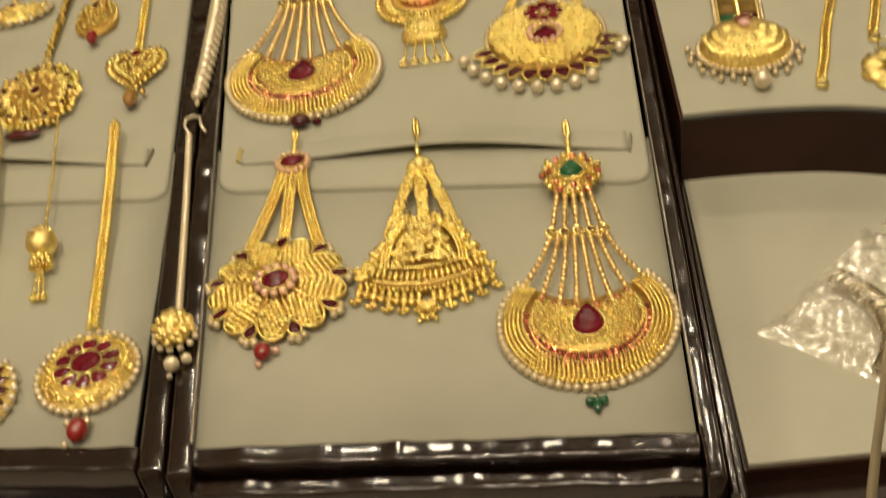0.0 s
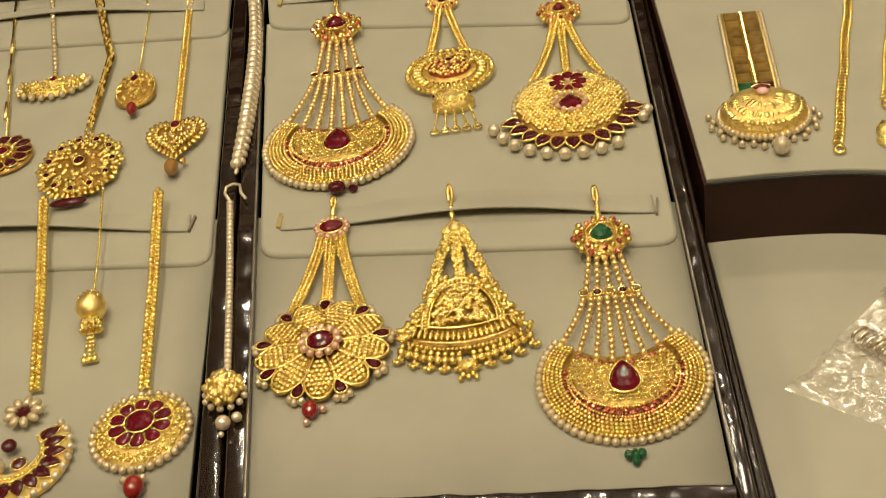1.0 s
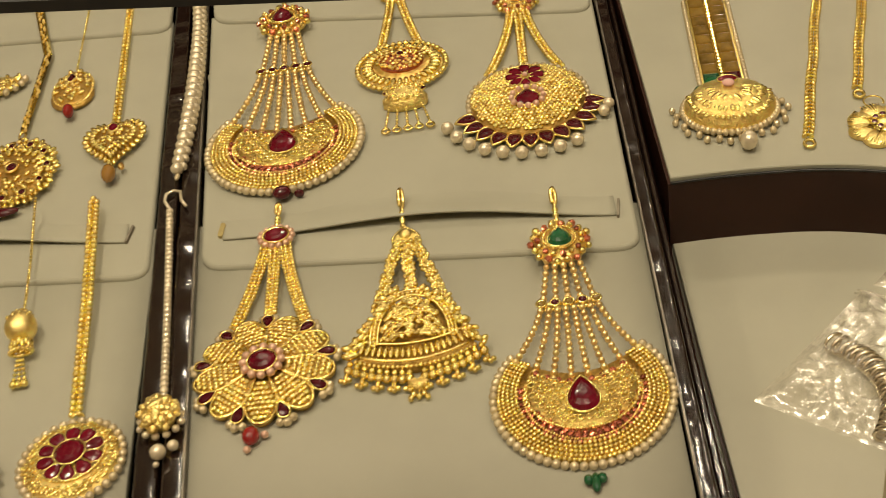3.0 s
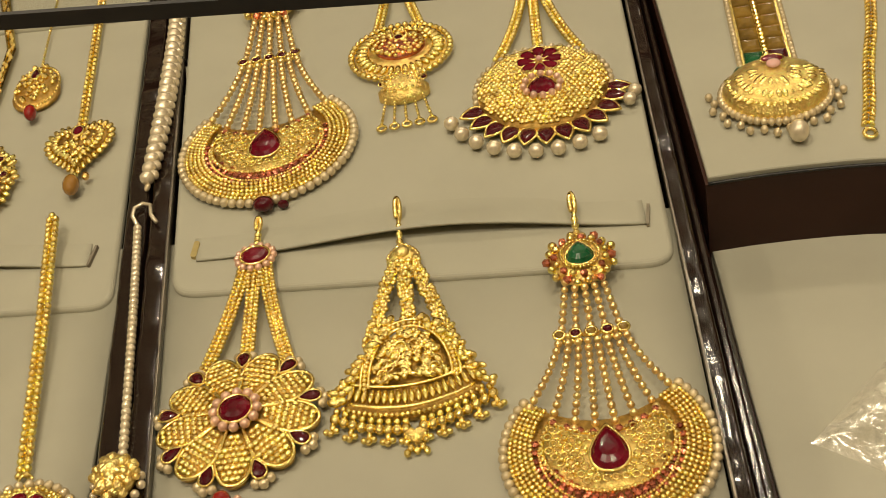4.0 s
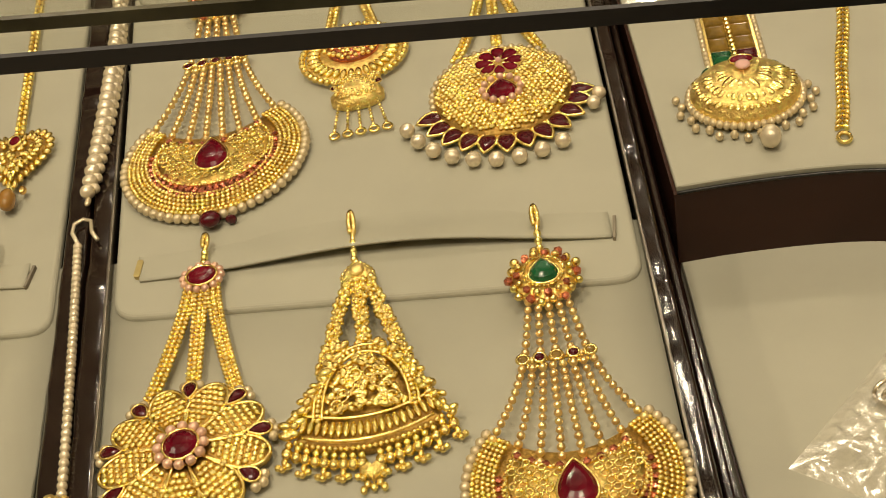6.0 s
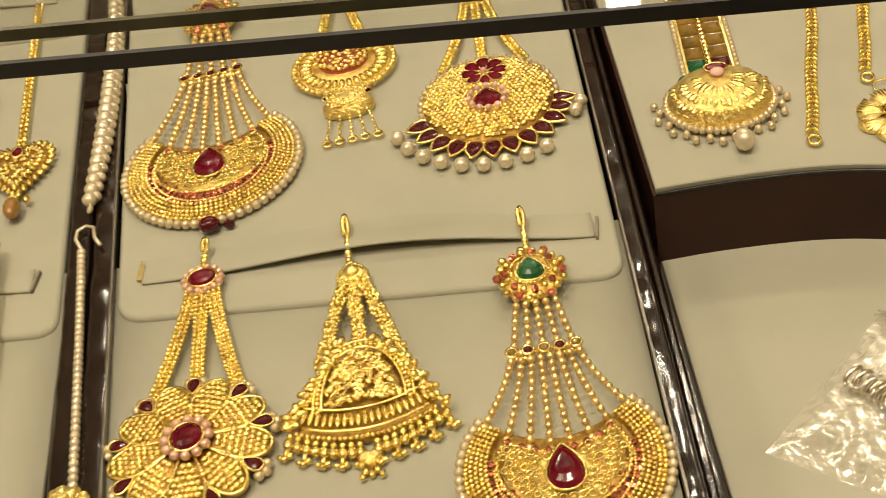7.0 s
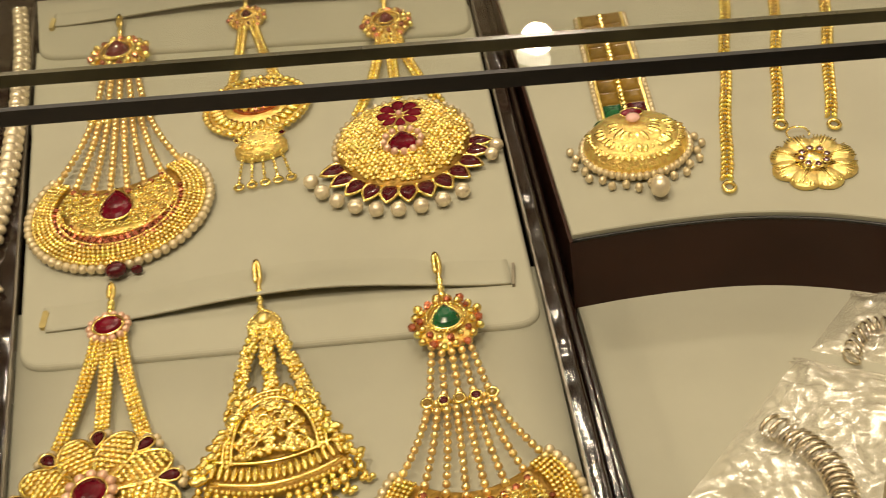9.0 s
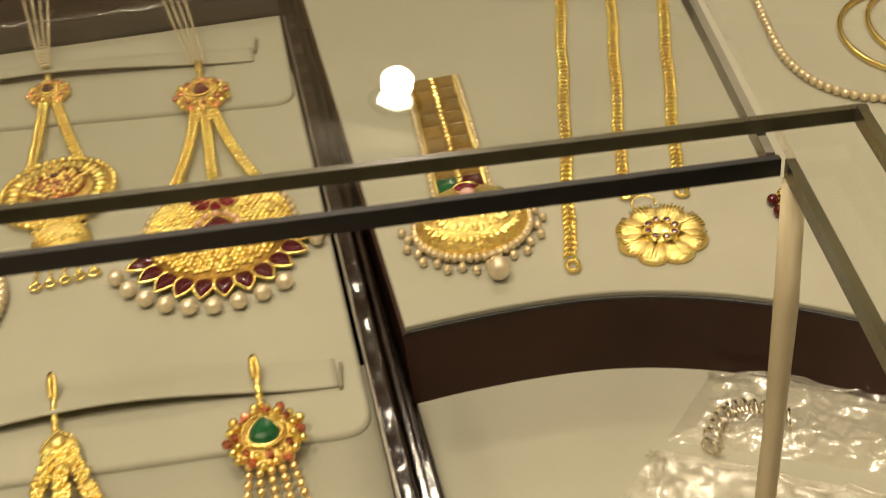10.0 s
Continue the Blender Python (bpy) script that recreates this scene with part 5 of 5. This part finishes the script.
for i in range(9):
    for s in (-1, 1):
        m = OLIVE if i else (RUBY_D if s > 0 else GREEN)
        yy = 0.0245 + i * 0.0082
        sq = [(s * 0.0052 - 0.0041, yy - 0.0034), (s * 0.0052 + 0.0041, yy - 0.0034), (s * 0.0052 + 0.0041, yy + 0.0034), (s * 0.0052 - 0.0041, yy + 0.0034)]
        gem(bd, sq, 0.0020, 0.0016, m, "square_stone", rim=0.0)
for s in (-1, 1):
    for i in range(27):
        pearl(t, s * 0.0115, 0.0200 + i * 0.0028, 0.0016, 0.00138, PEARL)
for i in range(8):
    pearl(t, -0.0100 + i * 0.0028, 0.0180, 0.0018, 0.0014, PEARL)
g = Geo(False)
for i in range(26):
    g.bead(0.0, 0.022 + i * 0.0028, 0.0030, 0.0012, kind=GRAIN)
part("bead_row", g, GOLD, bd)


def hanging_chain(x0, y0, x1, y1, r, label):
    t = thing("gold_chain", pose(x0, y0, STAND_Z), label, "chain", "gold chains")
    q, g = along([(0, 0.004), (x1 - x0, y1 - y0)], 0.0027), Geo()
    a = math.atan2(y1 - y0, x1 - x0)
    for i, (px, py) in enumerate(q):
        for side in (-1, 1):
            g.bead(px + 0.0003 * math.sin(i * 0.35) + side * r * 0.85 * math.sin(a), py - side * r * 0.85 * math.cos(a), r * 0.9, r * random.uniform(0.9, 1.05), sx=1.15, sy=0.55, rz=a + side * 0.8)
    part("chain_strap", g, GOLD, t, "herringbone links")
    part("clasp", Geo().tube([(0.0020 * math.cos(a), -0.0016 + 0.0026 * math.sin(a), 0.0014) for a in np.linspace(0, 6.283, 14, endpoint=False)], 0.0008, 6, True), GOLD, t)
    return t


hanging_chain(0.2346, 0.1735, 0.2640, 0.372, 0.00140, "flat gold chain with a ring clasp on the cream card")
hanging_chain(0.2586, 0.2065, 0.2860, 0.372, 0.00140, "flat gold chain ending in a ring clasp")
hanging_chain(0.2772, 0.2035, 0.3080, 0.372, 0.00140, "flat gold chain hanging beside a flower")
t = thing("flower_brooch", pose(0.2655, 0.1812, STAND_Z, rz=8), "matt gold flower earring with tiny red centre stones", "brooch")
for i in range(8):
    a = math.radians(45 * i + 10)
    ol = circle(0.0098 * math.cos(a), 0.0098 * math.sin(a), 0.0056, 16)
    pt = part("petal", Geo().dome(ol, 0.0004, 0.0030, 4), GOLD_MATT, t)
    g = Geo()
    for k in range(-3, 4):
        v = k * 0.0013
        ca, sa = math.cos(a), math.sin(a)
        g.tube([((0.0058 + u) * ca - v * (0.5 + 60 * u) * sa, (0.0058 + u) * sa + v * (0.5 + 60 * u) * ca, 0.0030 - 0.0008 * abs(k) / 3) for u in (0.0, 0.004, 0.0085)], 0.0003, 4)
    part("wire", g, GOLD, pt)
part("centre", Geo().dome(circle(0, 0, 0.0062, 20), 0.001, 0.0040, 3), GOLD, t)
for i in range(8):
    a = math.radians(45 * i)
    gem(t, circle(0.0046 * math.cos(a), 0.0046 * math.sin(a), 0.0013, 8), 0.0036, 0.0012, RUBY_D, rim=0.0003)
part("ear_wire", Geo().tube([(0.004 * math.cos(a), 0.0165 + 0.004 * math.sin(a), 0.0022) for a in np.linspace(-0.6, 3.8, 14)], 0.0004, 5), GOLD, t)
t = thing("stud_earring", pose(0.3075, 0.1865, STAND_Z), "small gold and dark red stud earring", "earring")
for dx, dy, m in ((-0.0022, -0.003, RUBY_D), (0.0016, -0.0042, RUBY_D), (-0.0026, 0.0030, RUBY_D), (0.0024, 0.0014, GOLD), (0.0, 0.0, GOLD), (0.0012, 0.0052, GOLD)):
    part("bead", Geo().bead(dx, dy, 0.0022, 0.0021), m, t)
t = thing("pearl_string", pose(0.3300, 0.2480, STAND_Z), "small cream pearl necklace curving over the card", "pearl string", "pearl strings")
for px, py in along(np.concatenate([curve2((0.030, -0.010), (0.004, -0.002), (0.004, 0.035), 14), curve2((0.004, 0.035), (0.006, 0.08), (0.012, 0.13), 14)[1:]]), 0.0034):
    pearl(t, px, py, 0.0018, 0.0018, PEARL)
for dx in (0.0, 0.012):
    t = thing("bangle", pose(0.3830 + dx, 0.2800 + dx * 0.2, STAND_Z), "thin gold hoop lying on the cream card", "bangle", "bangles")
    part("hoop", Geo().tube([(0.0230 * math.cos(a), 0.0300 * math.sin(a), 0.0012) for a in np.linspace(0, 6.283, 48, endpoint=False)], 0.0012, 6, True), GOLD, t)

# ---- plastic bags on the lower step ----
def crumple(px, py, seed, amp):
    """Broad swells with sharp creases across them."""
    v = noise.noise((px * 60 + seed, py * 60, seed)) * 0.6
    v += 0.55 * (1 - abs(noise.noise((px * 120, py * 120 + seed, 2.0))) * 3) + 0.25 * (1 - abs(noise.noise((px * 260 + seed, py * 260, 5.0))) * 3)
    return amp * max(0.05, 0.45 + 0.6 * v)


def bag(name, corners, z, amp, seed, label, n=64):
    t = thing(name, Matrix.Identity(4), label, "plastic bag", "plastic bags")
    a, b, c, d = (np.array(q, float) for q in corners)
    for layer, (lift, nm) in enumerate(((1.0, "front_film"), (0.12, "back_film"))):
        grid = []
        for i in range(n):
            u = i / (n - 1)
            row = []
            for j in range(n):
                v = j / (n - 1)
                p = (a * (1 - u) + b * u) * (1 - v) + (d * (1 - u) + c * u) * v
                edge = min(1.0, 9 * min(u, 1 - u, v, 1 - v))
                row.append((p[0], p[1], z + lift * edge * crumple(p[0], p[1], seed + layer * 7, amp) + 0.0003))
            grid.append(row)
        g = Geo()
        gr = np.array(grid)
        f = [[i * n + j, (i + 1) * n + j, (i + 1) * n + j + 1, i * n + j + 1] for i in range(n - 1) for j in range(n - 1)]
        g.put(gr.reshape(-1, 3), f)
        ob = part(nm, g, PLASTIC, t)
        ob.visible_shadow = False
    for k in (0.06, 0.09):
        pts = [(d * (1 - k) + a * k) * (1 - s) + (c * (1 - k) + b * k) * s for s in np.linspace(0, 1, 12)]
        part("zip_ridge", Geo().tube([(q[0], q[1], z + 0.0008 + crumple(q[0], q[1], seed, amp) * 0.8) for q in pts], 0.0005, 5), PLASTIC, t)
    return t


def coil(x, y, rz, length, r, z, label):
    t = thing("coil_bracelet", pose(x, y, z, rz=rz), label, "bracelet", "coil bracelets")
    n = int(length / 0.0021)
    for i in range(n):
        u = i / (n - 1) - 0.5
        cx, cy = u * length, -0.010 * (u * 2) ** 2
        part("link", LINK, None, t, at=Matrix.LocRotScale((cx, cy, r * 0.8), Euler((0, random.uniform(-0.2, 0.2), -u * 0.9)), (r, r, r)))
    return t


LINK = Geo().tube([(0.10 * math.sin(2 * a), 1.0 * math.cos(a), 0.75 * math.sin(a)) for a in np.linspace(0, 6.283, 14, endpoint=False)], 0.17, 5, True).mesh("link", STEEL_COIL)
bag("zip_bag", [(0.2034, 0.0640), (0.2600, 0.0300), (0.3150, 0.0890), (0.2500, 0.1210)], LOW_Z, 0.0075, 3.0, "crumpled clear zip bag holding a pale gold coil")
bag("zip_bag", [(0.2540, 0.1235), (0.3200, 0.0960), (0.3350, 0.1270), (0.2745, 0.1490)], LOW_Z, 0.0055, 11.0, "second clear plastic bag behind, half covered", 48)
coil(0.2500, 0.0680, -76, 0.048, 0.0043, LOW_Z + 0.0006, "pale gold spring-like bracelet inside a bag")
coil(0.2765, 0.1290, 15, 0.027, 0.0033, LOW_Z + 0.0006, "pale gold coil bracelet inside the farther bag")
